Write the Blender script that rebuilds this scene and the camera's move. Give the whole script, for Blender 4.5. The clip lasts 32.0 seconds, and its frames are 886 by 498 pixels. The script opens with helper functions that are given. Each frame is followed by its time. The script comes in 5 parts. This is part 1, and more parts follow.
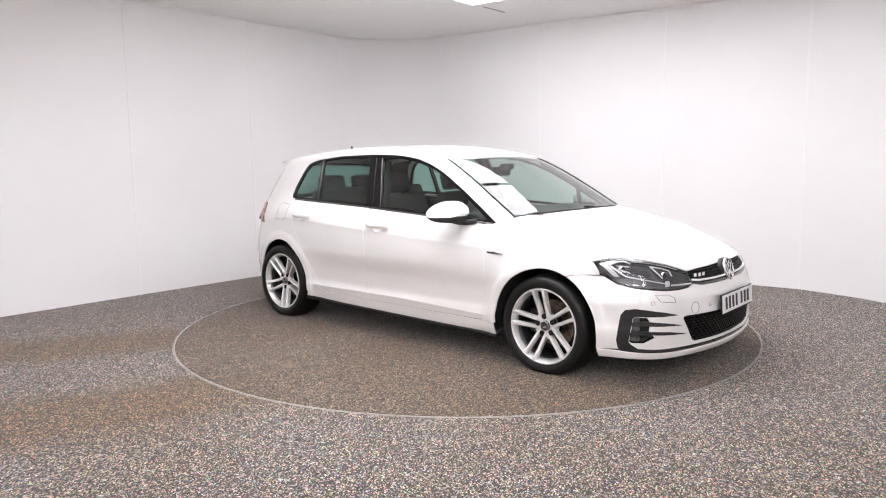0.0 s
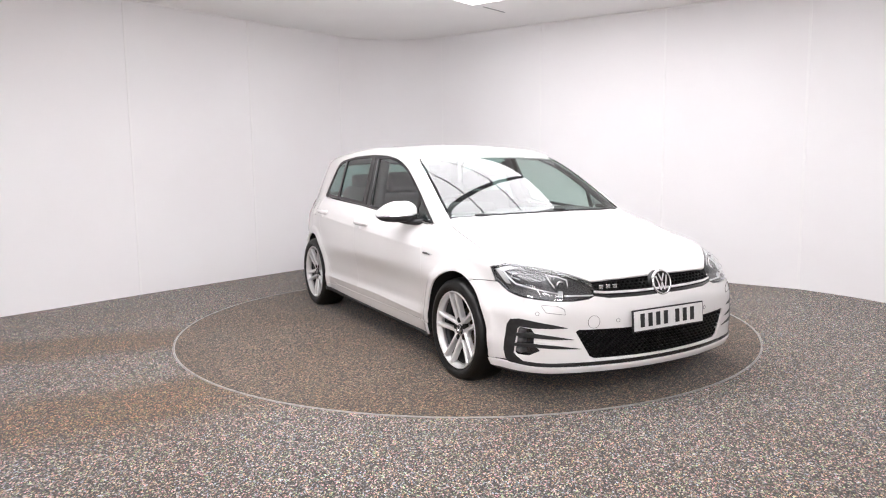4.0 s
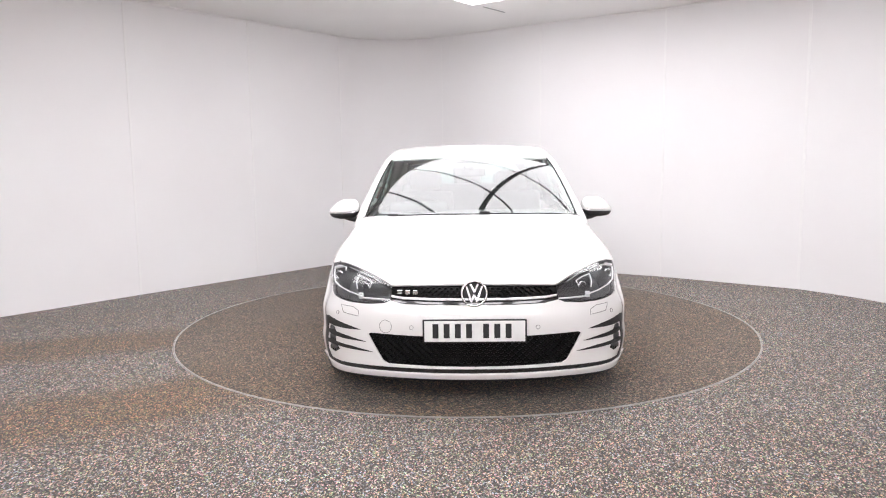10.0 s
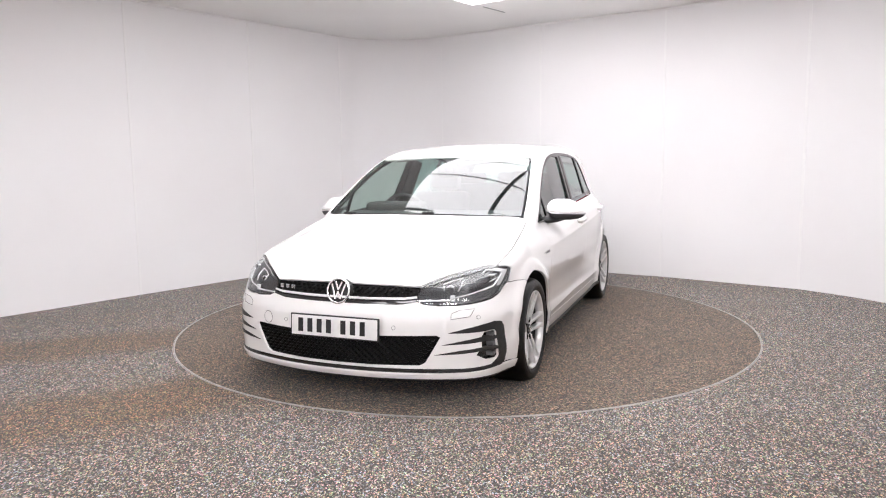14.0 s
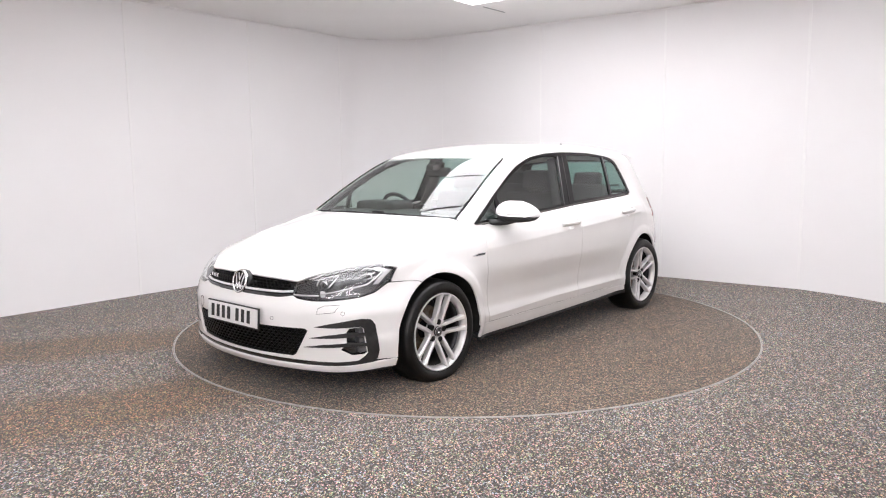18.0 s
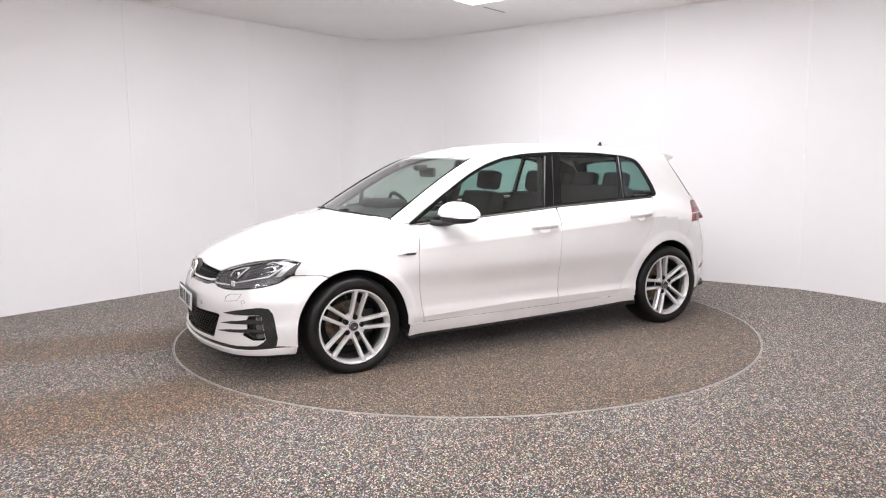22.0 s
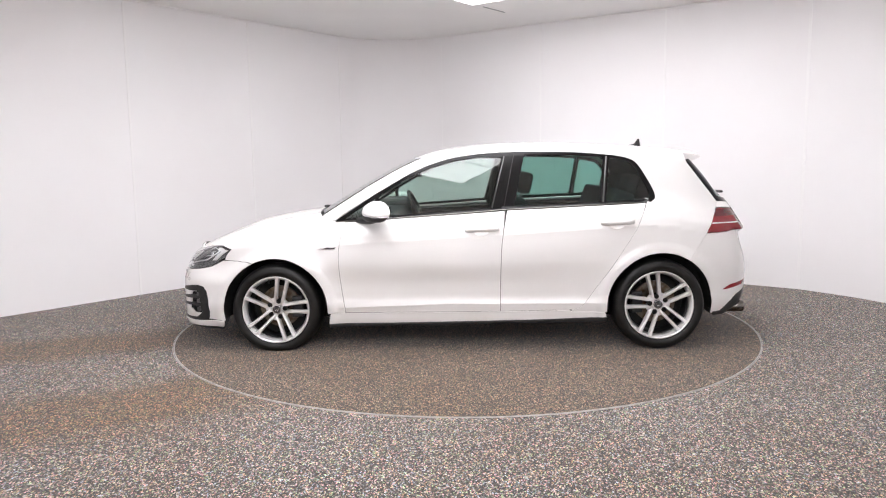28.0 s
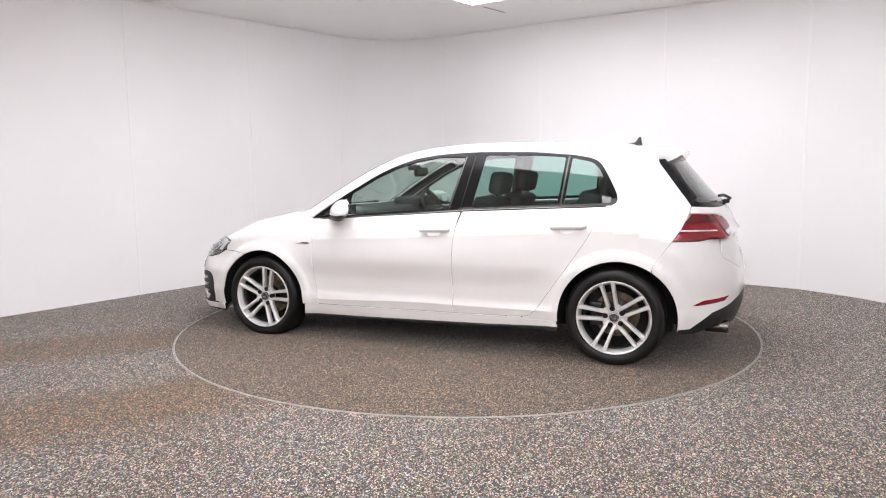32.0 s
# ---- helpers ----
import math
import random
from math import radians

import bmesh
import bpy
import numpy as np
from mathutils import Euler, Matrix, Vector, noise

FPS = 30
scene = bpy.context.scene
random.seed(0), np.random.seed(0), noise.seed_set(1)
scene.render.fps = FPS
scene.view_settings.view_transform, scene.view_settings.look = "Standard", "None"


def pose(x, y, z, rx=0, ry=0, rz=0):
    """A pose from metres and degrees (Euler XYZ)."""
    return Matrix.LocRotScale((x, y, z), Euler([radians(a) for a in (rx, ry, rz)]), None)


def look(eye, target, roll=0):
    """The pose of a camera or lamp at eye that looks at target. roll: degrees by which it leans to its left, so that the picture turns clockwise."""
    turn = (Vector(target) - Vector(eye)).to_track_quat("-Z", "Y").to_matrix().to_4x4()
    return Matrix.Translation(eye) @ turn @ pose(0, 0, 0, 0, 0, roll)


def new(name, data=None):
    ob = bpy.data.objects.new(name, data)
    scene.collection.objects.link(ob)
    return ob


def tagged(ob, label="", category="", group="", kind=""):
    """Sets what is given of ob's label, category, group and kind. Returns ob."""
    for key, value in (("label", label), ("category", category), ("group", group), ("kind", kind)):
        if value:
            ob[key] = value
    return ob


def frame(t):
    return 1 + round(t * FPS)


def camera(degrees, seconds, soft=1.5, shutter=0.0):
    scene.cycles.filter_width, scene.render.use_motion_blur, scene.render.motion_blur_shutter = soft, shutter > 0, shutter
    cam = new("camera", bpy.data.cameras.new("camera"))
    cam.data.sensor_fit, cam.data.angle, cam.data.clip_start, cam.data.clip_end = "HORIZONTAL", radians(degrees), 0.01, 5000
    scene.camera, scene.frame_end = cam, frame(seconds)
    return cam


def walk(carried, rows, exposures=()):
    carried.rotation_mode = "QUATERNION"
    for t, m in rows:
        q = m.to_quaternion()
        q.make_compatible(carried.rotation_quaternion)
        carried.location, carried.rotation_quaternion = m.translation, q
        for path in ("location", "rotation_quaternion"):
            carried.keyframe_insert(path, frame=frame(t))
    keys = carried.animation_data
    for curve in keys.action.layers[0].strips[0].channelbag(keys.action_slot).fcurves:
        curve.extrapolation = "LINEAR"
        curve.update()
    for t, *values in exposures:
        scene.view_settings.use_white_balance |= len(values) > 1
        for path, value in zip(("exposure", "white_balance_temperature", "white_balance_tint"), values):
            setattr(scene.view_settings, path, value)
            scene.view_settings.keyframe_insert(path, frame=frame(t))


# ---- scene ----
# camera: stands still before the turntable
cam = camera(64.18, 32.0, soft=1.1)
EYE = Vector((0.0, -5.683, 1.2804))
AIM = EYE + Vector((math.sin(radians(-1.6625)) * math.cos(radians(6.8916)), math.cos(radians(-1.6625)) * math.cos(radians(6.8916)), -math.sin(radians(6.8916))))
STAND = look(EYE, AIM, -0.7212)
walk(cam, [(0.0, STAND), (32.0, STAND)], exposures=[(0.0, 0.0, 6350, 14), (32.0, 0.0, 6350, 14)])
CEILING = 2.9

# world: the closed booth lets no daylight in
world = bpy.data.worlds.new("world")
scene.world = world
world.use_nodes = True
world.node_tree.nodes["Background"].inputs[0].default_value = (0.9, 0.93, 1.0, 1)
world.node_tree.nodes["Background"].inputs[1].default_value = 0.05
LIGHT_POWER = 6.05
FILL_POWER = 13.5


# ---- materials ----
def material(name, colour, rough=0.5, metal=0.0, coat=0.0, spec=0.5):
    m = bpy.data.materials.new(name)
    m.use_nodes = True
    b = m.node_tree.nodes["Principled BSDF"]
    b.inputs["Base Color"].default_value = (*colour, 1)
    b.inputs["Roughness"].default_value = rough
    b.inputs["Metallic"].default_value = metal
    b.inputs["Coat Weight"].default_value = coat
    b.inputs["Coat Roughness"].default_value = 0.03
    b.inputs["Specular IOR Level"].default_value = spec
    return m


def node(m, kind, **values):
    n = m.node_tree.nodes.new(kind)
    for key, value in values.items():
        n.inputs[key.replace("_", " ")].default_value = value
    return n


def link(m, a, out, b, into):
    m.node_tree.links.new(a.outputs[out], b.inputs[into])


def grained(m, colour, other, scale, detail=4.0, bump=0.0, fine=200.0, low=0.35, high=0.65, rough=None):
    """Colour drifts between two tones, with a fine relief over it."""
    b = m.node_tree.nodes["Principled BSDF"]
    at = node(m, "ShaderNodeTexCoord")
    n = node(m, "ShaderNodeTexNoise", Scale=scale, Detail=detail)
    link(m, at, "Object", n, "Vector")
    r = node(m, "ShaderNodeValToRGB")
    r.color_ramp.elements[0].position, r.color_ramp.elements[1].position = low, high
    r.color_ramp.elements[0].color, r.color_ramp.elements[1].color = (*colour, 1), (*other, 1)
    link(m, n, "Fac", r, "Fac")
    link(m, r, "Color", b, "Base Color")
    if rough:
        s = node(m, "ShaderNodeMapRange", To_Min=rough[0], To_Max=rough[1])
        link(m, n, "Fac", s, "Value")
        link(m, s, "Result", b, "Roughness")
    if bump:
        f = node(m, "ShaderNodeTexNoise", Scale=fine, Detail=3.0)
        link(m, at, "Object", f, "Vector")
        u = node(m, "ShaderNodeBump", Strength=bump, Distance=0.002)
        link(m, f, "Fac", u, "Height")
        link(m, u, "Normal", b, "Normal")
    return m


PAINT = grained(material("white_paint", (0.8, 0.8, 0.8), 0.32, coat=1.0), (0.785, 0.772, 0.762), (0.805, 0.792, 0.782), 3.0, rough=(0.28, 0.36))
BLACK_GLOSS = material("gloss_black", (0.012, 0.012, 0.013), 0.12, coat=0.6)
FRAME_BLACK = material("window_frame_black", (0.006, 0.006, 0.0065), 0.16, spec=0.3)
BLACK_PLASTIC = grained(material("black_plastic", (0.02, 0.02, 0.021), 0.5), (0.008, 0.008, 0.0085), (0.018, 0.018, 0.0185), 40.0, bump=0.15, fine=900.0)
DARK = grained(material("dark_lining", (0.01, 0.01, 0.01), 0.85), (0.006, 0.006, 0.006), (0.014, 0.013, 0.012), 12.0)
RUBBER = grained(material("rubber", (0.010, 0.010, 0.010), 0.40, spec=0.35), (0.005, 0.005, 0.005), (0.009, 0.0088, 0.0085), 14.0, bump=0.2, fine=400.0)
CHROME = grained(material("chrome", (0.75, 0.75, 0.76), 0.12, metal=1.0), (0.7, 0.7, 0.71), (0.8, 0.8, 0.81), 20.0)
ALLOY = grained(material("silver_alloy", (0.72, 0.72, 0.73), 0.30, metal=0.35, coat=0.5), (0.70, 0.69, 0.69), (0.80, 0.79, 0.79), 15.0)
# alloy darkened for the shade inside the rims; also caliper and cap grey
ALLOY_DARK = material("dark_and_shaded_alloy", (0.055, 0.055, 0.058), 0.45, metal=0.6)
SMOKED = material("smoked_chrome", (0.22, 0.21, 0.20), 0.25, metal=1.0)
SEAM = material("panel_seam_grey", (0.07, 0.068, 0.066), 0.7)
GRILLE_BLACK = material("grille_black", (0.005, 0.005, 0.005), 0.35, spec=0.18)
STEEL = grained(material("brake_steel", (0.32, 0.29, 0.26), 0.38, metal=0.9), (0.11, 0.075, 0.045), (0.22, 0.19, 0.16), 30.0)
LAMP_SHADE = grained(material("lamp_shade_grey", (0.04, 0.04, 0.042), 0.3, metal=0.2), (0.030, 0.030, 0.032), (0.050, 0.050, 0.053), 60.0)
LAMP_GREY = grained(material("lamp_bezel", (0.06, 0.06, 0.062), 0.35, metal=0.3), (0.09, 0.09, 0.093), (0.14, 0.14, 0.143), 40.0)
RED = grained(material("red_lens", (0.2, 0.012, 0.02), 0.25, coat=0.3), (0.20, 0.006, 0.012), (0.27, 0.010, 0.018), 25.0)
REAR_GLASS = material("rear_glass_black", (0.012, 0.013, 0.014), 0.22, spec=0.25)
RED_DARK = material("dark_red_lens", (0.10, 0.006, 0.01), 0.12, coat=1.0)
FABRIC = grained(material("seat_fabric", (0.03, 0.03, 0.032), 0.9), (0.02, 0.02, 0.022), (0.045, 0.045, 0.047), 60.0, bump=0.4, fine=600.0)
DASH = grained(material("dash_plastic", (0.03, 0.032, 0.033), 0.6), (0.022, 0.023, 0.024), (0.04, 0.041, 0.042), 30.0, bump=0.3, fine=500.0)
PLATE = grained(material("plate_white", (0.78, 0.78, 0.77), 0.4), (0.76, 0.76, 0.75), (0.8, 0.8, 0.79), 30.0)
INK = material("black_ink", (0.01, 0.01, 0.01), 0.5)
WALL = grained(material("wall_panel_white", (0.83, 0.82, 0.82), 0.55), (0.87, 0.853, 0.860), (0.895, 0.887, 0.895), 0.7, bump=0.06, fine=120.0)
STRIP = material("joint_strip_white", (0.90, 0.89, 0.89), 0.45)
CEIL = grained(material("ceiling_white", (0.82, 0.82, 0.81), 0.7), (0.905, 0.90, 0.895), (0.93, 0.925, 0.92), 1.2, bump=0.1, fine=90.0)
BAR = material("lightbox_bar", (0.3, 0.305, 0.305), 0.6)
SATIN = material("satin_chrome", (0.82, 0.82, 0.82), 0.28, metal=0.4)
RIM_METAL = grained(material("turntable_edge", (0.5, 0.5, 0.48), 0.42, metal=0.3), (0.30, 0.29, 0.275), (0.46, 0.45, 0.43), 25.0)
SIGNAL = material("clear_white_lens", (0.86, 0.87, 0.88), 0.2, coat=1.0)


def glass(name, tint, face, rough=0.0):
    """Tinted glass: clear, with a mirror-like skin that grows towards the edge of sight."""
    m = bpy.data.materials.new(name)
    m.use_nodes = True
    t = m.node_tree
    t.nodes.clear()
    out = t.nodes.new("ShaderNodeOutputMaterial")
    clear = node(m, "ShaderNodeBsdfTransparent", Color=(*tint, 1))
    gloss = node(m, "ShaderNodeBsdfGlossy", Roughness=rough, Color=(1, 1, 1, 1))
    f = node(m, "ShaderNodeLayerWeight", Blend=0.5)
    power = node(m, "ShaderNodeMath")
    power.operation = "POWER"
    power.inputs[1].default_value = 5.0
    link(m, f, "Facing", power, 0)
    amount = node(m, "ShaderNodeMapRange", To_Min=face, To_Max=0.95)
    link(m, power, "Value", amount, "Value")
    mix = t.nodes.new("ShaderNodeMixShader")
    link(m, amount, "Result", mix, 0)
    t.links.new(clear.outputs[0], mix.inputs[1])
    t.links.new(gloss.outputs[0], mix.inputs[2])
    t.links.new(mix.outputs[0], out.inputs[0])
    return m


GLASS = glass("tinted_glass", (0.66, 0.80, 0.75), 0.085)
SCREEN = glass("windscreen_glass", (0.74, 0.83, 0.80), 0.115)
PRIVACY = glass("privacy_glass", (0.40, 0.62, 0.57), 0.075)
CLEAR = glass("lamp_glass", (0.93, 0.94, 0.95), 0.05)
REAR_PANE = glass("rear_privacy_glass", (0.30, 0.43, 0.40), 0.05)


def glow(name, colour, strength):
    m = bpy.data.materials.new(name)
    m.use_nodes = True
    t = m.node_tree
    t.nodes.clear()
    out = t.nodes.new("ShaderNodeOutputMaterial")
    e = node(m, "ShaderNodeEmission", Color=(*colour, 1), Strength=strength)
    t.links.new(e.outputs[0], out.inputs[0])
    return m


LIGHT = glow("lightbox_diffuser", (1.0, 0.985, 0.97), LIGHT_POWER)
FILL_LIGHT = glow("added_fill_diffuser", (1.0, 0.985, 0.97), FILL_POWER)


def maths(m, operation, a, b=None, c=None, clamp=False):
    """One sum of numbers or of other nodes' first outputs."""
    n = m.node_tree.nodes.new("ShaderNodeMath")
    n.operation, n.use_clamp = operation, clamp
    for i, v in enumerate((a, b, c)):
        if v is None:
            continue
        if isinstance(v, (int, float)):
            n.inputs[i].default_value = v
        else:
            m.node_tree.links.new(v, n.inputs[i])
    return n.outputs[0]


def stepped(m, factor, stops):
    """Bands of plain colour picked by a number."""
    tone = node(m, "ShaderNodeValToRGB")
    tone.color_ramp.interpolation = "CONSTANT"
    ramp = tone.color_ramp.elements
    while len(ramp) < len(stops):
        ramp.new(0.5)
    for e, (p, *c) in zip(ramp, stops):
        e.position, e.color = p, (*c, 1)
    m.node_tree.links.new(factor, tone.inputs["Fac"])
    return tone.outputs["Color"]


def blended(m, kind, factor, a, b):
    mix = node(m, "ShaderNodeMix")
    mix.data_type, mix.blend_type = "RGBA", kind
    for key, v in (("Factor", factor), ("A", a), ("B", b)):
        if isinstance(v, (int, float, tuple)):
            mix.inputs[[i for i, x in enumerate(mix.inputs) if x.name == key and x.type == ("VALUE" if key == "Factor" else "RGBA")][0]].default_value = v
        else:
            m.node_tree.links.new(v, mix.inputs[[i for i, x in enumerate(mix.inputs) if x.name == key and x.type == ("VALUE" if key == "Factor" else "RGBA")][0]])
    return [x for x in mix.outputs if x.type == "RGBA"][0]


def crumb(name, on_disc):
    """Looped carpet of many-coloured yarn, its loops laid one way; brown soiling where cars drive."""
    m = material(name, (0.2, 0.19, 0.18), 0.9, spec=0.2)
    b = m.node_tree.nodes["Principled BSDF"]
    b.inputs["Sheen Weight"].default_value = 0.22
    b.inputs["Sheen Roughness"].default_value = 0.55
    at = node(m, "ShaderNodeTexCoord")
    nap = node(m, "ShaderNodeMapping")
    nap.inputs["Scale"].default_value = (1.0, 0.62, 1.0)
    link(m, at, "Object", nap, "Vector")
    cells = node(m, "ShaderNodeTexVoronoi", Scale=205.0, Randomness=1.0)
    link(m, nap, "Vector", cells, "Vector")
    parts = node(m, "ShaderNodeSeparateColor")
    link(m, cells, "Color", parts, "Color")
    k = 0.84 if on_disc else 1.0
    tone = stepped(m, parts.outputs["Red"], [(p, v * k, v * 0.90 * k, v * 0.82 * k) for p, v in ((0.0, 0.007), (0.30, 0.024), (0.48, 0.070), (0.61, 0.16), (0.74, 0.31), (0.86, 0.50), (0.95, 0.72))])
    hue = stepped(m, parts.outputs["Green"], [(0.0, 1.0, 1.0, 1.0), (0.36, 1.32, 0.78, 0.95), (0.52, 0.74, 1.16, 0.70), (0.67, 0.72, 0.98, 1.36), (0.83, 1.25, 0.92, 0.62)])
    yarn = blended(m, "MULTIPLY", 0.6 if on_disc else 1.0, tone, hue)
    big = node(m, "ShaderNodeTexNoise", Scale=0.8, Detail=5.0, Roughness=0.6)
    link(m, at, "Object", big, "Vector")
    if on_disc:
        spread = node(m, "ShaderNodeMapRange", From_Min=0.35, From_Max=0.7, To_Min=0.72, To_Max=1.0)
        link(m, big, "Fac", spread, "Value")
        soil = spread.outputs["Result"]
    else:
        spread = node(m, "ShaderNodeMapRange", From_Min=0.36, From_Max=0.7, To_Min=0.08, To_Max=0.5)
        link(m, big, "Fac", spread, "Value")
        # two wheel tracks lead in from the side and fade out, streaked along their run
        where = node(m, "ShaderNodeSeparateXYZ")
        link(m, at, "Object", where, "Vector")
        x, y = where.outputs["X"], where.outputs["Y"]
        warp = node(m, "ShaderNodeTexNoise", Scale=1.1, Detail=3.0)
        link(m, at, "Object", warp, "Vector")
        total = None
        for y0, slope, wide, strength in ((-0.54, 0.40, 0.36, 1.0), (-2.26, 0.47, 0.46, 1.0)):
            line = maths(m, "MULTIPLY_ADD", x, -slope, -(y0 + slope * 2.2))
            across = maths(m, "ADD", y, line)
            across = maths(m, "MULTIPLY_ADD", warp.outputs["Fac"], 0.5, across)
            across = maths(m, "SUBTRACT", across, 0.25)
            run = node(m, "ShaderNodeCombineXYZ")
            m.node_tree.links.new(maths(m, "MULTIPLY", across, 7.0), run.inputs["X"])
            m.node_tree.links.new(maths(m, "MULTIPLY", x, 0.7), run.inputs["Y"])
            streak = node(m, "ShaderNodeTexNoise", Scale=1.0, Detail=4.0)
            link(m, run, "Vector", streak, "Vector")
            patchy = node(m, "ShaderNodeMapRange", From_Min=0.30, From_Max=0.60, To_Min=0.50, To_Max=1.0)
            link(m, streak, "Fac", patchy, "Value")
            band = node(m, "ShaderNodeMapRange", From_Min=wide * 1.5, From_Max=wide * 0.35, To_Min=0.0, To_Max=strength)
            band.interpolation_type = "SMOOTHSTEP"
            m.node_tree.links.new(maths(m, "ABSOLUTE", across), band.inputs["Value"])
            one = maths(m, "MULTIPLY", band.outputs["Result"], patchy.outputs["Result"])
            total = one if total is None else maths(m, "MAXIMUM", total, one)
        reach = node(m, "ShaderNodeMapRange", From_Min=-0.6, From_Max=-1.7, To_Min=0.0, To_Max=1.0)
        link(m, where, "X", reach, "Value")
        soil = maths(m, "MULTIPLY_ADD", total, reach.outputs["Result"], spread.outputs["Result"], clamp=True)
    colour = blended(m, "MULTIPLY", soil, yarn, (0.72, 0.50, 0.28, 1) if on_disc else (0.74, 0.51, 0.29, 1))
    m.node_tree.links.new(colour, b.inputs["Base Color"])
    u = node(m, "ShaderNodeBump", Strength=0.5, Distance=0.004)
    link(m, parts, "Blue", u, "Height")
    link(m, u, "Normal", b, "Normal")
    return m


CARPET = crumb("looped_carpet", False)
DISC = crumb("turntable_carpet", True)


# ---- mesh helpers ----
def part(name, bm, mat, parent=None, label="", smooth=False):
    me = bpy.data.meshes.new(name)
    if isinstance(bm, bmesh.types.BMesh):
        bm.to_mesh(me)
        bm.free()
    else:
        me.from_pydata(*bm)
    me.materials.append(mat)
    if smooth:
        me.shade_smooth()
    ob = new(name, me)
    if parent:
        ob.parent = parent
    if label:
        tagged(ob, label=label)
    return ob


def empty(name, **tags):
    return tagged(new(name), **tags)


def box(size, at=(0, 0, 0), bevel=0.0, turn=None, segments=2):
    bm = bmesh.new()
    bmesh.ops.create_cube(bm, size=1)
    bmesh.ops.scale(bm, vec=size, verts=bm.verts)
    if bevel:
        bmesh.ops.bevel(bm, geom=bm.edges[:], offset=bevel, segments=segments, affect="EDGES", profile=0.6)
    if turn:
        bmesh.ops.transform(bm, matrix=turn, verts=bm.verts)
    bmesh.ops.translate(bm, vec=at, verts=bm.verts)
    return bm


def join(*bms):
    out = bmesh.new()
    for b in bms:
        me = bpy.data.meshes.new("piece")
        b.to_mesh(me)
        b.free()
        out.from_mesh(me)
        bpy.data.meshes.remove(me)
    return out


def moved(bm, m):
    bmesh.ops.transform(bm, matrix=m, verts=bm.verts)
    return bm


def lathe(profile, count=48, axis="y", closed=False):
    """Turns a profile of (radius, along) round an axis."""
    bm = bmesh.new()
    rings = []
    for i in range(count):
        a = 2 * math.pi * i / count
        c, s = math.cos(a), math.sin(a)
        rings.append([bm.verts.new((r * c, h, r * s) if axis == "y" else (r * c, r * s, h)) for r, h in profile])
    n = len(profile)
    for i in range(count):
        p, q = rings[i], rings[(i + 1) % count]
        for k in range(n if closed else n - 1):
            j = (k + 1) % n
            bm.faces.new((p[k], p[j], q[j], q[k]))
    bmesh.ops.recalc_face_normals(bm, faces=bm.faces)
    return bm


def prism(outline, low, high, plane="xz", bevel=0.0):
    """A flat shape of the given outline between two heights across the plane."""
    bm = bmesh.new()
    put = {"xz": lambda u, v, w: (u, w, v), "xy": lambda u, v, w: (u, v, w), "yz": lambda u, v, w: (w, u, v)}[plane]
    a = [bm.verts.new(put(u, v, low)) for u, v in outline]
    b = [bm.verts.new(put(u, v, high)) for u, v in outline]
    bm.faces.new(a)
    bm.faces.new(b[::-1])
    n = len(a)
    for i in range(n):
        bm.faces.new((a[i], b[i], b[(i + 1) % n], a[(i + 1) % n]))
    bmesh.ops.recalc_face_normals(bm, faces=bm.faces)
    if bevel:
        bmesh.ops.bevel(bm, geom=bm.edges[:], offset=bevel, segments=2, affect="EDGES")
    return bm


def tube(points, radius, sides=10, closed=False, flat=1.0):
    """A rod along a line of points."""
    bm = bmesh.new()
    pts = [Vector(p) for p in points]
    n = len(pts)
    rings = []
    for i, p in enumerate(pts):
        d = (pts[(i + 1) % n] - pts[i - 1]) if closed or 0 < i < n - 1 else (pts[1] - pts[0] if i == 0 else pts[-1] - pts[-2])
        side = d.cross(Vector((0, 0, 1)))
        side = side.normalized() if side.length > 1e-6 else Vector((1, 0, 0))
        up = side.cross(d).normalized()
        rings.append([bm.verts.new(p + radius * (math.cos(a) * side + flat * math.sin(a) * up)) for a in (2 * math.pi * k / sides for k in range(sides))])
    for i in range(n if closed else n - 1):
        p, q = rings[i], rings[(i + 1) % n]
        for k in range(sides):
            bm.faces.new((p[k], p[(k + 1) % sides], q[(k + 1) % sides], q[k]))
    if not closed:
        bm.faces.new(rings[0][::-1])
        bm.faces.new(rings[-1])
    bmesh.ops.recalc_face_normals(bm, faces=bm.faces)
    return bm


# ---- the booth ----
def arc(c, r, a0, a1, n):
    return [(c[0] + r * math.cos(radians(a0 + (a1 - a0) * i / n)), c[1] + r * math.sin(radians(a0 + (a1 - a0) * i / n))) for i in range(n + 1)]


def curve_through(points, n=8):
    """A smooth line through a few points."""
    p = [Vector(v) for v in points]
    p = [2 * p[0] - p[1]] + p + [2 * p[-1] - p[-2]]
    out = []
    for i in range(1, len(p) - 2):
        for k in range(n):
            t = k / n
            out.append(tuple(0.5 * (2 * p[i] + (p[i + 1] - p[i - 1]) * t + (2 * p[i - 1] - 5 * p[i] + 4 * p[i + 1] - p[i + 2]) * t * t + (3 * p[i] - p[i - 1] - 3 * p[i + 1] + p[i + 2]) * t ** 3)))
    out.append(tuple(p[-2]))
    return out


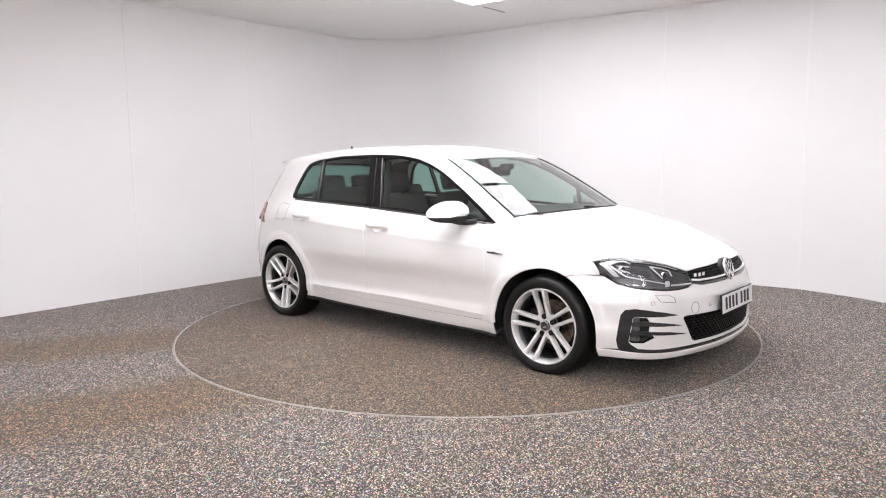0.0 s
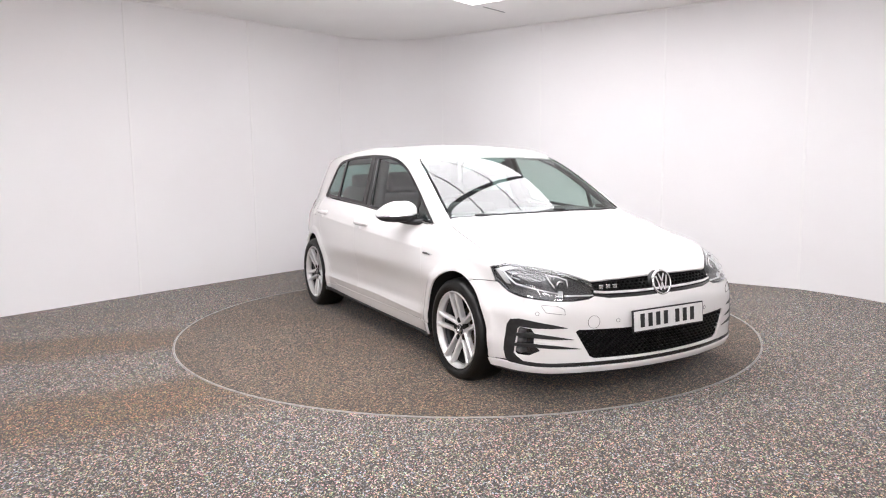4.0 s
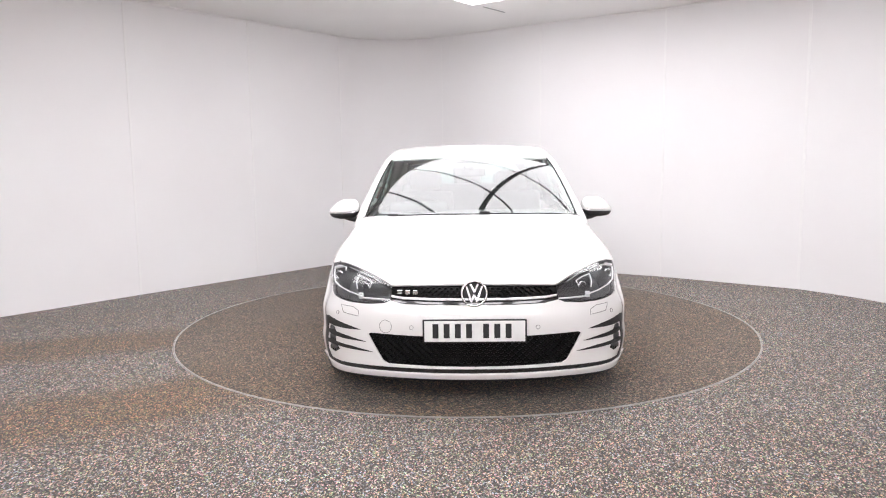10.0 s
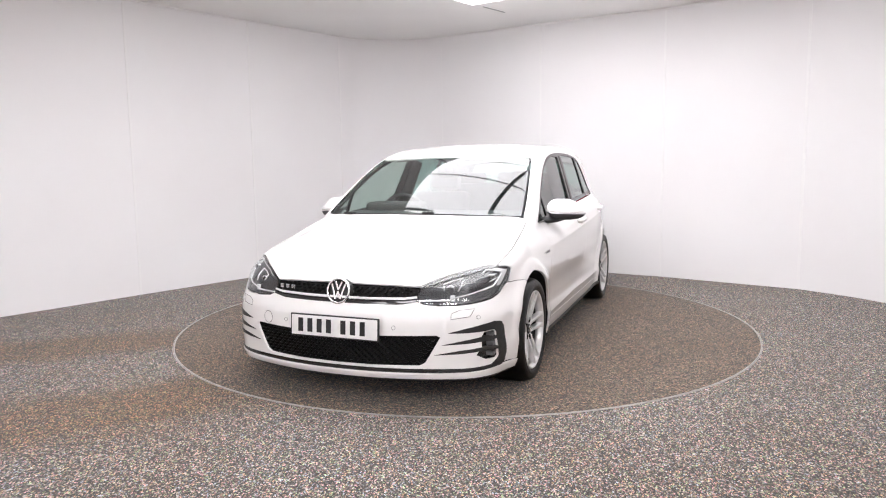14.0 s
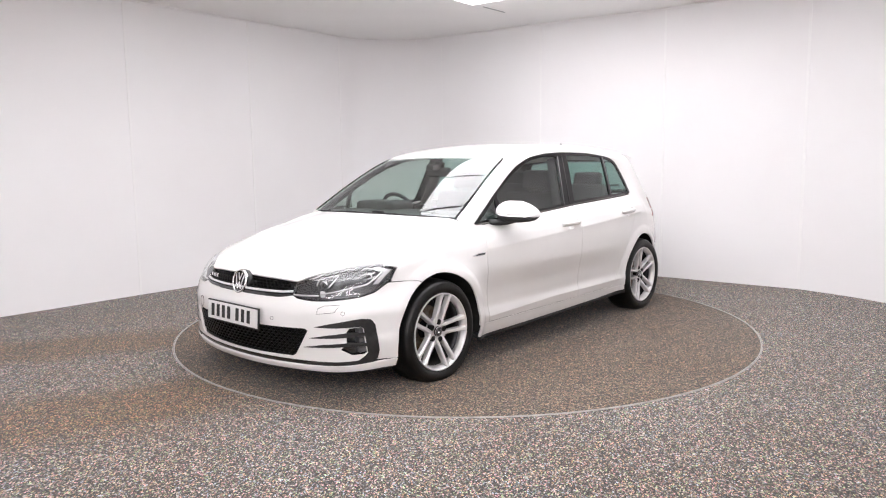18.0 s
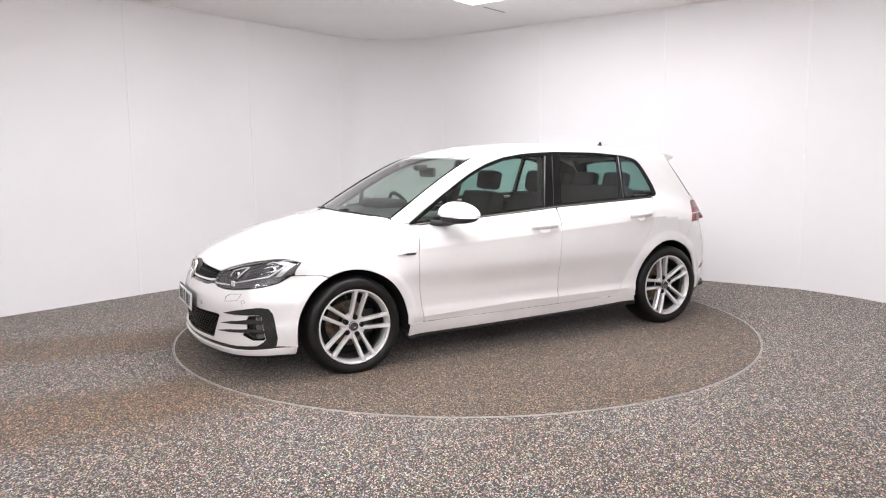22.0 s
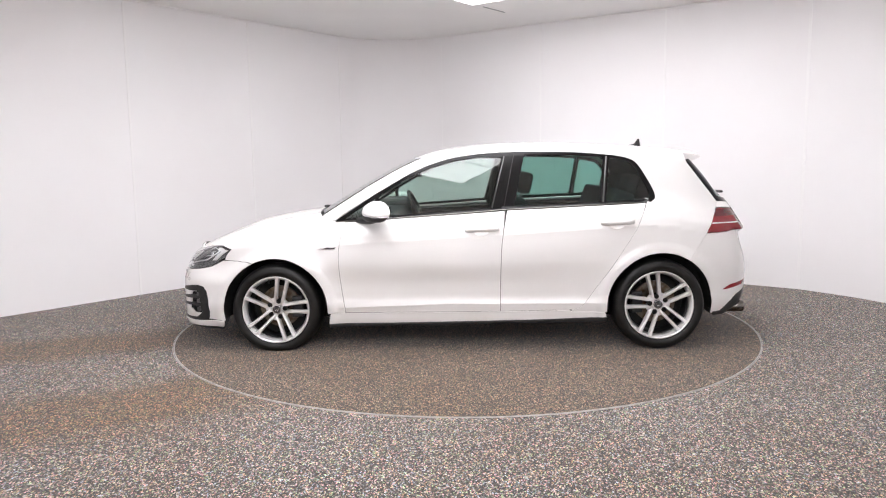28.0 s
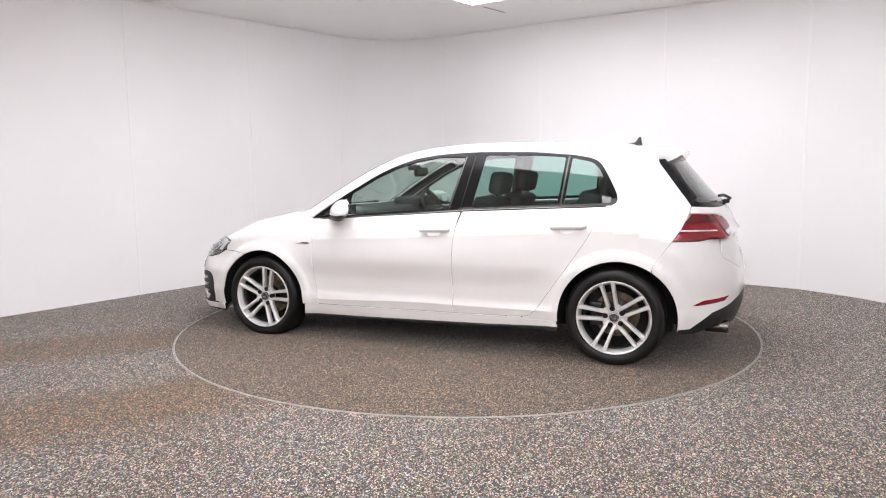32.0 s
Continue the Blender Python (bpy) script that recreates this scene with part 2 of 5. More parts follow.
def wall_panel(parent, line, inward, trim=0.0):
    """One sheet of the wall lining, as thick as a board, along a line on the floor."""
    n = len(line)
    v, f = [], []
    for i, (x, y) in enumerate(line):
        a, b = Vector(line[max(i - 1, 0)]), Vector(line[min(i + 1, n - 1)])
        d = (b - a).normalized()
        w = Vector((-d.y, d.x)) * inward
        for off, z in ((0.0, 0.0), (0.0, CEILING), (-0.06, CEILING), (-0.06, 0.0)):
            v.append((x + w.x * off, y + w.y * off, z))
    for i in range(n - 1):
        for k in range(4):
            a, b = 4 * i + k, 4 * i + (k + 1) % 4
            f.append((a, b, b + 4, a + 4))
    f += [(0, 3, 2, 1), (4 * n - 4, 4 * n - 3, 4 * n - 2, 4 * n - 1)]
    return part("wall_panel", (v, [], f), WALL, parent)


def joint_strip(parent, at, along, inward, wide=0.022, proud=0.005):
    d = Vector(along).normalized()
    w = Vector((-d.y, d.x)) * inward
    turn = Matrix(((d.x, w.x, 0, at[0] + w.x * proud / 2), (d.y, w.y, 0, at[1] + w.y * proud / 2), (0, 0, 1, CEILING / 2), (0, 0, 0, 1)))
    return part("joint_strip", box((wide, proud, CEILING - 0.004), bevel=0.0018, turn=turn), STRIP, parent)


def booth():
    # stretches of the lining, each a few sheets wide, all seen from inside
    a, b, c = (-4.04, 0.24), (-3.265, 1.277), (-2.40, 2.42)
    d = (-1.56, 3.50)
    left = tagged(new("wall_west"), kind="structure", label="white panelled booth wall with slim joint strips", category="wall")
    back = tagged(new("wall_corner"), kind="structure", label="curved white booth wall joining two straight walls", category="wall")
    right = tagged(new("wall_north"), kind="structure", label="white panelled booth wall with slim joint strips", category="wall")
    side = tagged(new("wall_east"), kind="structure", label="curved white booth wall", category="wall")
    rear = tagged(new("added_wall_south"), kind="structure", label="plain white wall, unseen, added to close the booth", category="wall")
    corner = curve_through([d, (-1.36, 3.68), (-1.05, 3.80), (-0.68, 3.82), (-0.26, 3.69), (0.18, 3.39)], 12)
    half = next(i for i, p in enumerate(corner) if p[0] > -0.27)
    e, f, g = (0.93, 2.90), (2.186, 2.165), (3.314, 1.325)
    for p, q in ((a, b), (b, c), (c, d)):
        wall_panel(left, [p, q], -1)
    wall_panel(back, corner[:half + 1], -1)
    wall_panel(back, corner[half:], -1)
    for p, q in ((corner[-1], e), (e, f), (f, g)):
        wall_panel(right, [p, q], -1)
    bend = curve_through([g, (3.587, 0.93), (3.76, 0.58), (3.92, 0.1), (3.99, -0.5)], 12)
    wall_panel(side, bend, -1)
    # beside and behind the camera: unseen walls, added to close the booth
    wall_panel(side, [bend[-1], (4.02, -2.6)], -1)
    wall_panel(side, [(4.02, -2.6), (4.02, -5.0)], -1)
    wall_panel(side, [(4.02, -5.0), (4.02, -7.6)], -1)
    sweep = curve_through([(-4.85, -2.4), (-4.8, -1.6), (-4.62, -0.75), (-4.35, -0.2), a], 10)
    wall_panel(left, sweep, -1)
    wall_panel(left, [(-4.85, -5.0), (-4.85, -2.4)], -1)
    wall_panel(left, [(-4.85, -7.6), (-4.85, -5.0)], -1)
    for x0, x1 in ((4.02, 1.0), (1.0, -2.0), (-2.0, -4.85)):
        wall_panel(rear, [(x0, -7.6), (x1, -7.6)], -1)
    for p, q, s in ((b, c, left), (c, d, left), (a, b, left)):
        joint_strip(s, p, (q[0] - p[0], q[1] - p[1]), -1)
    joint_strip(left, d, (0.72, 0.69), -1, 0.018)
    joint_strip(back, corner[half], (0.92, -0.4), -1, 0.012, 0.003)
    for p, q in ((e, f), (f, g)):
        joint_strip(right, p, (q[0] - p[0], q[1] - p[1]), -1)
    joint_strip(right, g, (0.7, -0.7), -1, 0.026)
    # slim cove along the ceiling
    run = [a, b, c] + corner + [e, f] + bend
    bm = tube([(x, y, CEILING - 0.006) for x, y in run], 0.014, 6)
    tagged(part("trim", bm, STRIP, label="slim white trim where wall meets ceiling"), kind="structure", category="trim")
    # ground under everything, with the round pit of the turntable left open
    bm = bmesh.new()
    outer = [bm.verts.new((30 * math.cos(t), 30 * math.sin(t), 0)) for t in (2 * math.pi * i / 96 for i in range(96))]
    inner = [bm.verts.new((RING * math.cos(t), RING * math.sin(t), 0)) for t in (2 * math.pi * i / 96 for i in range(96))]
    deep = [bm.verts.new((RING * math.cos(t), RING * math.sin(t), -0.05)) for t in (2 * math.pi * i / 96 for i in range(96))]
    for i in range(96):
        j = (i + 1) % 96
        bm.faces.new((outer[i], outer[j], inner[j], inner[i]))
        bm.faces.new((inner[i], inner[j], deep[j], deep[i]))
    bm.faces.new(deep)
    bmesh.ops.recalc_face_normals(bm, faces=bm.faces)
    tagged(part("floor", bm, CARPET), kind="structure", label="speckled grey looped carpet with brown tyre soiling", category="floor")
    # ceiling slab
    bm = box((30, 30, 0.12), (0, 0, CEILING + 0.06))
    tagged(part("ceiling", bm, CEIL), kind="structure", label="matt white booth ceiling", category="ceiling")


RING = 2.2306
UX, WX = Vector((0.834, -0.552)), Vector((-0.60, -0.80))
CORNER = Vector((0.113, 1.835))


def lightbox(u0, u1, w0, w1):
    """One lit fabric panel under the ceiling, in its dark frame."""
    def at(u, w, z):
        p = CORNER + u * UX + w * WX
        return (p.x, p.y, z)
    thing = empty("ceiling_light", label="large square white ceiling lightbox panel in a slim dark frame", category="ceiling light", group="ceiling lightbox panels")
    low = CEILING - 0.006
    v = [at(u, w, z) for z in (low, CEILING) for u, w in ((u0, w0), (u1, w0), (u1, w1), (u0, w1))]
    part("diffuser", (v, [], [(0, 1, 2, 3), (4, 7, 6, 5), (0, 4, 5, 1), (1, 5, 6, 2), (2, 6, 7, 3), (3, 7, 4, 0)]), LIGHT, thing)
    return thing


def frame_bar(u0, u1, w0, w1, thing):
    def at(u, w, z):
        p = CORNER + u * UX + w * WX
        return (p.x, p.y, z)
    v = [at(u, w, z) for z in (CEILING - 0.010, CEILING) for u, w in ((u0, w0), (u1, w0), (u1, w1), (u0, w1))]
    part("bar", (v, [], [(0, 1, 2, 3), (4, 7, 6, 5), (0, 4, 5, 1), (1, 5, 6, 2), (2, 6, 7, 3), (3, 7, 4, 0)]), BAR, thing)


def ceiling_lights():
    columns, rows = LIGHT_COLUMNS, LIGHT_ROWS
    grid = empty("light_grid", label="dark metal grid of bars holding the ceiling lightboxes", category="light frame")
    for i, (u0, u1) in enumerate(columns):
        for w0, w1 in rows:
            lightbox(u0, u1, w0, w1)
        for (_, w0), (w1, _) in zip(rows, rows[1:]):
            frame_bar(u0, u1, w0, w1, grid)
    for (_, u0), (u1, _) in zip(columns, columns[1:]):
        frame_bar(u0, u1, rows[0][0], rows[-1][1], grid)


LIGHT_COLUMNS = [(0.0, 1.24), (1.30, 2.92)]
LIGHT_ROWS = [(0.0, 0.722)] + [(0.745 + 0.605 * i, 0.745 + 0.605 * i + 0.582) for i in range(6)]


def turntable():
    thing = empty("turntable", label="round carpeted car turntable flush with the floor", category="turntable")
    part("disc", lathe([(0.0, -0.04), (RING - 0.0095, -0.04), (RING - 0.0095, 0.0), (0.0, 0.0)], 128, "z"), DISC, thing)
    part("edge_ring", lathe([(RING - 0.009, -0.03), (RING - 0.009, 0.003), (RING - 0.002, 0.003), (RING - 0.002, -0.03)], 160, "z", True), RIM_METAL, thing, "thin worn metal edge ring")
    return thing


booth()
ceiling_lights()
# unseen fill panels, added to brighten the car's near side and the walls
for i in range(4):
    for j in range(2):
        near = empty("ceiling_light", label="unseen white fill light panel added above the camera", category="ceiling light", group="ceiling lightbox panels")
        part("diffuser", box((1.145, 0.61, 0.006), (-2.9 + 1.6 * i, -5.4 - 1.2 * j, CEILING - 0.003)), FILL_LIGHT, near)
slot = part("ceiling_slot", box((0.383, 0.012, 0.004), turn=pose(0.35, 2.09, CEILING - 0.002, 0, 0, 51)), BAR)
tagged(slot, kind="structure", label="short dark slot in the ceiling", category="slot")

TURNTABLE = turntable()
trim = tagged(part("floor_ring", lathe([(RING + 0.002, -0.02), (RING + 0.002, 0.002), (RING + 0.006, 0.002), (RING + 0.006, -0.02)], 160, "z", True), RIM_METAL), kind="structure", label="thin metal ring set in the floor round the turntable", category="trim")


# ---- the car's skin: one smooth closed form, from which all panels are cut ----
def spline(*pts):
    xs, ys = np.array([p[0] for p in pts], float), np.array([p[1] for p in pts], float)
    o = np.argsort(xs)
    xs, ys = xs[o], ys[o]
    h = np.diff(xs)
    s = np.diff(ys) / h
    m = np.empty_like(xs)
    m[0], m[-1] = s[0], s[-1]
    m[1:-1] = (s[:-1] * h[1:] + s[1:] * h[:-1]) / (h[1:] + h[:-1])

    def value(x):
        x = np.asarray(x, float)
        i = np.clip(np.searchsorted(xs, x) - 1, 0, len(h) - 1)
        t = (x - xs[i]) / h[i]
        c = np.clip(t, 0, 1)
        y = ((1 + 2 * c) * (1 - c) ** 2 * ys[i] + c * (1 - c) ** 2 * h[i] * m[i] + c * c * (3 - 2 * c) * ys[i + 1] + c * c * (c - 1) * h[i] * m[i + 1])
        return y + np.where(t < 0, t * h[i] * m[0], 0) + np.where(t > 1, (t - 1) * h[i] * m[-1], 0)
    return value


def flowing(*pts):
    """A line whose bend changes without steps, for surfaces that mirror."""
    xs, ys = np.array([p[0] for p in pts], float), np.array([p[1] for p in pts], float)
    o = np.argsort(xs)
    xs, ys = xs[o], ys[o]
    n, h = len(xs), np.diff(xs)
    a, r = np.zeros((n, n)), np.zeros(n)
    a[0, 0] = a[-1, -1] = 1
    for i in range(1, n - 1):
        a[i, i - 1:i + 2] = h[i - 1], 2 * (h[i - 1] + h[i]), h[i]
        r[i] = 6 * ((ys[i + 1] - ys[i]) / h[i] - (ys[i] - ys[i - 1]) / h[i - 1])
    m = np.linalg.solve(a, r)

    def value(x):
        x = np.asarray(x, float)
        c = np.clip(x, xs[0], xs[-1])
        i = np.clip(np.searchsorted(xs, c) - 1, 0, n - 2)
        d, e = c - xs[i], xs[i + 1] - c
        y = (m[i] * e ** 3 + m[i + 1] * d ** 3) / (6 * h[i]) + (ys[i] / h[i] - m[i] * h[i] / 6) * e + (ys[i + 1] / h[i] - m[i + 1] * h[i] / 6) * d
        s0 = (ys[1] - ys[0]) / h[0] - h[0] * m[1] / 6
        s1 = (ys[-1] - ys[-2]) / h[-1] + h[-1] * m[-2] / 6
        return y + np.minimum(x - xs[0], 0) * s0 + np.maximum(x - xs[-1], 0) * s1
    return value


def smax(a, b, k):
    h = np.maximum(k - np.abs(a - b), 0) / k
    return np.maximum(a, b) + h * h * k * 0.25


def ease(lo, hi, v):
    t = np.clip((v - lo) / (hi - lo), 0, 1)
    return t * t * (3 - 2 * t)


SIDE = spline((0.10, 0.80), (0.15, 0.846), (0.20, 0.868), (0.25, 0.877), (0.29, 0.883), (0.325, 0.885), (0.36, 0.880), (0.42, 0.882), (0.5, 0.888), (0.60, 0.893), (0.70, 0.891), (0.76, 0.884), (0.80, 0.876), (0.84, 0.863), (0.90, 0.822), (0.96, 0.768), (1.05, 0.69))
SIDE_TAPER = spline((-2.3, 0.30), (-1.9, 0.13), (-1.7, 0.06), (-1.5, 0.02), (-1.2, 0.0), (0.0, 0.0), (1.2, 0.0), (1.45, 0.006), (1.65, 0.026), (1.85, 0.072), (2.2, 0.21))
NOSE = spline((0.10, 2.06), (0.16, 2.135), (0.20, 2.155), (0.25, 2.158), (0.40, 2.160), (0.5, 2.150), (0.55, 2.132), (0.60, 2.112), (0.655, 2.082), (0.70, 2.02), (0.8, 1.8))
NOSE_PLAN = flowing((0.0, 0.0), (0.2, 0.010), (0.43, 0.053), (0.6, 0.108), (0.72, 0.172), (0.82, 0.262), (0.9, 0.37))
TAIL = spline((0.14, -1.95), (0.20, -2.02), (0.30, -2.07), (0.46, -2.087), (0.55, -2.085), (0.62, -2.070), (0.68, -2.05), (0.75, -2.03), (0.9, -1.985), (1.0, -1.93), (1.2, -1.78))
TAIL_PLAN = spline((0.0, 0.0), (0.3, 0.022), (0.5, 0.065), (0.65, 0.14), (0.75, 0.22), (0.82, 0.32), (0.9, 0.45))
HOOD = flowing((2.25, 0.55), (2.10, 0.655), (2.0, 0.715), (1.9, 0.765), (1.8, 0.805), (1.66, 0.853), (1.42, 0.905), (1.2, 0.938), (1.0, 0.958), (0.8, 0.985), (0.4, 1.02), (-1.2, 1.05), (-2.2, 1.05))
HOOD_DROP = spline((2.2, 0.09), (1.9, 0.085), (1.7, 0.098), (1.4, 0.092), (1.15, 0.050), (0.95, 0.02), (0.5, 0.0), (-2.2, 0.0))
SCREEN_LINE = flowing((1.45, 0.74), (1.043, 0.98), (0.652, 1.207), (0.328, 1.354), (0.04, 1.416), (-0.36, 1.439), (-0.80, 1.434), (-1.23, 1.407), (-1.60, 1.368), (-2.2, 1.20))
REAR_LINE = flowing((-1.4, 1.60), (-1.60, 1.375), (-1.72, 1.237), (-1.93, 0.975), (-2.10, 0.74))
GREEN_TAPER = spline((1.2, 0.04), (0.9, 0.006), (0.5, 0.0), (-0.8, 0.002), (-1.29, 0.022), (-1.5, 0.045), (-1.7, 0.090), (-2.0, 0.18))
BELT_LINE = spline((1.2, 0.88), (0.90, 0.893), (0.60, 0.909), (0.015, 0.944), (-0.284, 0.966), (-0.743, 0.985), (-1.27, 1.007), (-2.2, 1.03))
CHEEK = spline((-2.0, 0.0), (1.25, 0.0), (1.5, 0.012), (1.66, 0.034), (1.80, 0.052), (1.95, 0.060), (2.2, 0.06))
ARCHES = ((1.321, 0.282, 0.363), (-1.326, 0.293, 0.369))


def skin(p):
    """Below zero inside the car, above zero outside."""
    x, y, z = p[..., 0], np.abs(p[..., 1]), p[..., 2]
    lift = (0.003 - 0.0535 * x) * ease(0.45, 0.74, z) * ease(1.75, 1.2, np.abs(x))
    flare = 0
    for ax, az, ar in ARCHES:
        r = np.hypot(x - ax, z - az)
        soft = np.exp(-(np.maximum(r - ar, 0) / 0.085) ** 2) * ease(0.80, 0.55, z)
        flare = flare + (0.026 if ax > 0 else 0.016) * soft + 0.0065 * ease(0.078, 0.036, r - ar) * ease(0.86, 0.72, z)
    # the bumper's cheeks stand out further than the wings above them
    flare = flare + CHEEK(x) * ease(0.62, 0.46, z)
    zz = z - lift
    ridge = 0.0075 * np.exp(-np.abs(zz - 0.783) / 0.035) * ease(0.98, 0.75, x) * ease(-1.75, -1.35, x)
    foot = zz - (0.325 - 0.035 * np.clip(x - 0.1, 0, 0.8))
    ridge = ridge + 0.005 * np.exp(-np.abs(foot) / 0.018) * ease(0.90, 0.82, x) * ease(-0.95, -0.80, x)
    bow = 0.026 * np.clip(x + 0.1, -1.35, 1.35) ** 2
    side = y - (SIDE(zz) + ridge - bow - SIDE_TAPER(x) + flare)
    plan = np.clip(y, 0, 0.95)
    front = x - (NOSE(z) - NOSE_PLAN(plan))
    back = (TAIL(z) + TAIL_PLAN(plan)) - x
    fold = 0.008 * np.exp(-((y - (0.50 + 0.10 * ease(2.0, 1.0, x))) / 0.06) ** 2)
    top = z - (HOOD(x) - HOOD_DROP(x) * (y / 0.75) ** 2.6 + fold * ease(0.9, 1.2, x) * ease(2.15, 1.9, x))
    low = smax(smax(side, top, 0.05), smax(front, back, 0.01), 0.09)
    low = smax(low, 0.13 - z, 0.03)
    low = smax(low, z - (BELT_LINE(x) - 0.004 + 0.3 * ease(0.90, 1.05, x) + 0.3 * ease(-1.22, -1.42, x)), 0.025)
    bend = y * y * np.where(x > -0.5, 0.10, -0.20) * np.clip(np.abs(x + 0.5) / 0.5, 0, 1)
    roof = smax(z - SCREEN_LINE(x + bend), z - REAR_LINE(x + bend), 0.03) + 0.030 * (y / 0.6) ** 2
    wall = y - (0.784 - 0.33 * (z - 0.92) - 0.12 * np.maximum(z - 1.15, 0) ** 2 - GREEN_TAPER(x))
    green = smax(roof, 0.9 * wall, 0.065)
    green = smax(green, 0.8 - z, 0.01)
    return -smax(-low, -green, 0.012 + 0.05 * ease(-1.20, -1.50, x) * ease(0.82, 0.95, z))


def cast(o, d, reach=4.0, steps=90):
    """Where rays from outside first meet the skin."""
    n = len(o)
    ts = np.linspace(0, reach, steps)
    lo, hi, found = np.zeros(n), np.full(n, reach), np.zeros(n, bool)
    last = skin(o)
    for k in range(1, steps):
        v = skin(o + d * ts[k])
        new_hit = (~found) & (v <= 0)
        lo[new_hit], hi[new_hit] = ts[k - 1], ts[k]
        found |= new_hit
    for _ in range(26):
        mid = (lo + hi) / 2
        inside = skin(o + d * mid[:, None]) <= 0
        hi, lo = np.where(inside, mid, hi), np.where(inside, lo, mid)
    return o + d * hi[:, None]


def normals(p):
    e = 1e-3
    g = np.stack([skin(p + np.array(v) * e) - skin(p - np.array(v) * e) for v in ((1, 0, 0), (0, 1, 0), (0, 0, 1))], -1)
    return g / np.linalg.norm(g, axis=1, keepdims=True)


def rays(view, uv):
    u, v = uv[:, 0], uv[:, 1]
    z = np.zeros_like(u)
    if view == "side":
        return np.stack([u, z + 1.6, v], -1), np.tile([0.0, -1.0, 0.0], (len(u), 1))
    if view == "top":
        return np.stack([u, v, z + 2.0], -1), np.tile([0.0, 0.0, -1.0], (len(u), 1))
    if view == "nose":
        d = np.stack([np.cos(u), np.sin(u), z], -1)
        return np.stack([1.2 + z, z, v], -1) + 1.8 * d, -d
    if view == "tail":
        d = np.stack([-np.cos(u), np.sin(u), z], -1)
        return np.stack([-1.2 + z, z, v], -1) + 1.8 * d, -d
    if view == "behind":
        return np.stack([z - 3.0, u, v], -1), np.tile([1.0, 0.0, 0.0], (len(u), 1))
    # ahead: straight on from before the car
    return np.stack([z + 3.0, u, v], -1), np.tile([-1.0, 0.0, 0.0], (len(u), 1))


def onto(view, pts):
    uv = np.array(pts, float).reshape(-1, 2)
    o, d = rays(view, uv)
    return cast(o, d, 2.9 if view not in ("ahead", "behind") else 3.5)


def as_view(view, p):
    """The view's two coordinates of places in space."""
    p = np.asarray(p, float)
    if view == "side":
        return p[:, [0, 2]]
    if view == "top":
        return p[:, [0, 1]]
    if view == "nose":
        return np.stack([np.arctan2(p[:, 1], p[:, 0] - 1.2), p[:, 2]], -1)
    if view == "tail":
        return np.stack([np.arctan2(p[:, 1], -1.2 - p[:, 0]), p[:, 2]], -1)
    return p[:, [1, 2]]


def rounded(pts, r, n=5):
    """Corners of a closed outline rounded; r is one radius or one for each corner."""
    pts = [np.array(p, float) for p in pts]
    out = []
    k = len(pts)
    for i, p in enumerate(pts):
        rad = r[i] if isinstance(r, (list, tuple)) else r
        a, b = pts[i - 1] - p, pts[(i + 1) % k] - p
        la, lb = np.linalg.norm(a), np.linalg.norm(b)
        c = min(rad, 0.45 * la, 0.45 * lb)
        if c < 1e-4 or abs(a @ b) > 0.985 * la * lb and a @ b < 0:
            out.append(p)
            continue
        s, e = p + a / la * c, p + b / lb * c
        for j in range(n + 1):
            t = j / n
            out.append((1 - t) ** 2 * s + 2 * t * (1 - t) * p + t * t * e)
    return np.array(out)


def evenly(pts, step):
    """A closed outline with points no further apart than step, corners kept."""
    out = []
    k = len(pts)
    for i in range(k):
        a, b = np.array(pts[i], float), np.array(pts[(i + 1) % k], float)
        n = max(1, int(np.ceil(np.linalg.norm(b - a) / step)))
        for j in range(n):
            out.append(a + (b - a) * j / n)
    return np.array(out)


def inset(pts, d):
    """A closed outline drawn in by d."""
    p = np.array(pts, float)
    area = 0.5 * np.sum(p[:, 0] * np.roll(p[:, 1], -1) - np.roll(p[:, 0], -1) * p[:, 1])
    e = np.roll(p, -1, 0) - p
    e = e / (np.linalg.norm(e, axis=1, keepdims=True) + 1e-12)
    nrm = np.stack([-e[:, 1], e[:, 0]], -1) * np.sign(area)
    m = nrm + np.roll(nrm, 1, 0)
    m = m / (np.linalg.norm(m, axis=1, keepdims=True) + 1e-9)
    c = np.maximum((m * nrm).sum(1), 0.5)
    return p + m * (d / c)[:, None]


def within(pts, poly):
    x, y = pts[:, 0], pts[:, 1]
    res = np.zeros(len(pts), bool)
    a, b = np.asarray(poly), np.roll(poly, -1, 0)
    for (x0, y0), (x1, y1) in zip(a, b):
        if y0 != y1:
            cross = ((y0 > y) != (y1 > y)) & (x < (x1 - x0) * (y - y0) / (y1 - y0) + x0)
            res ^= cross
    return res


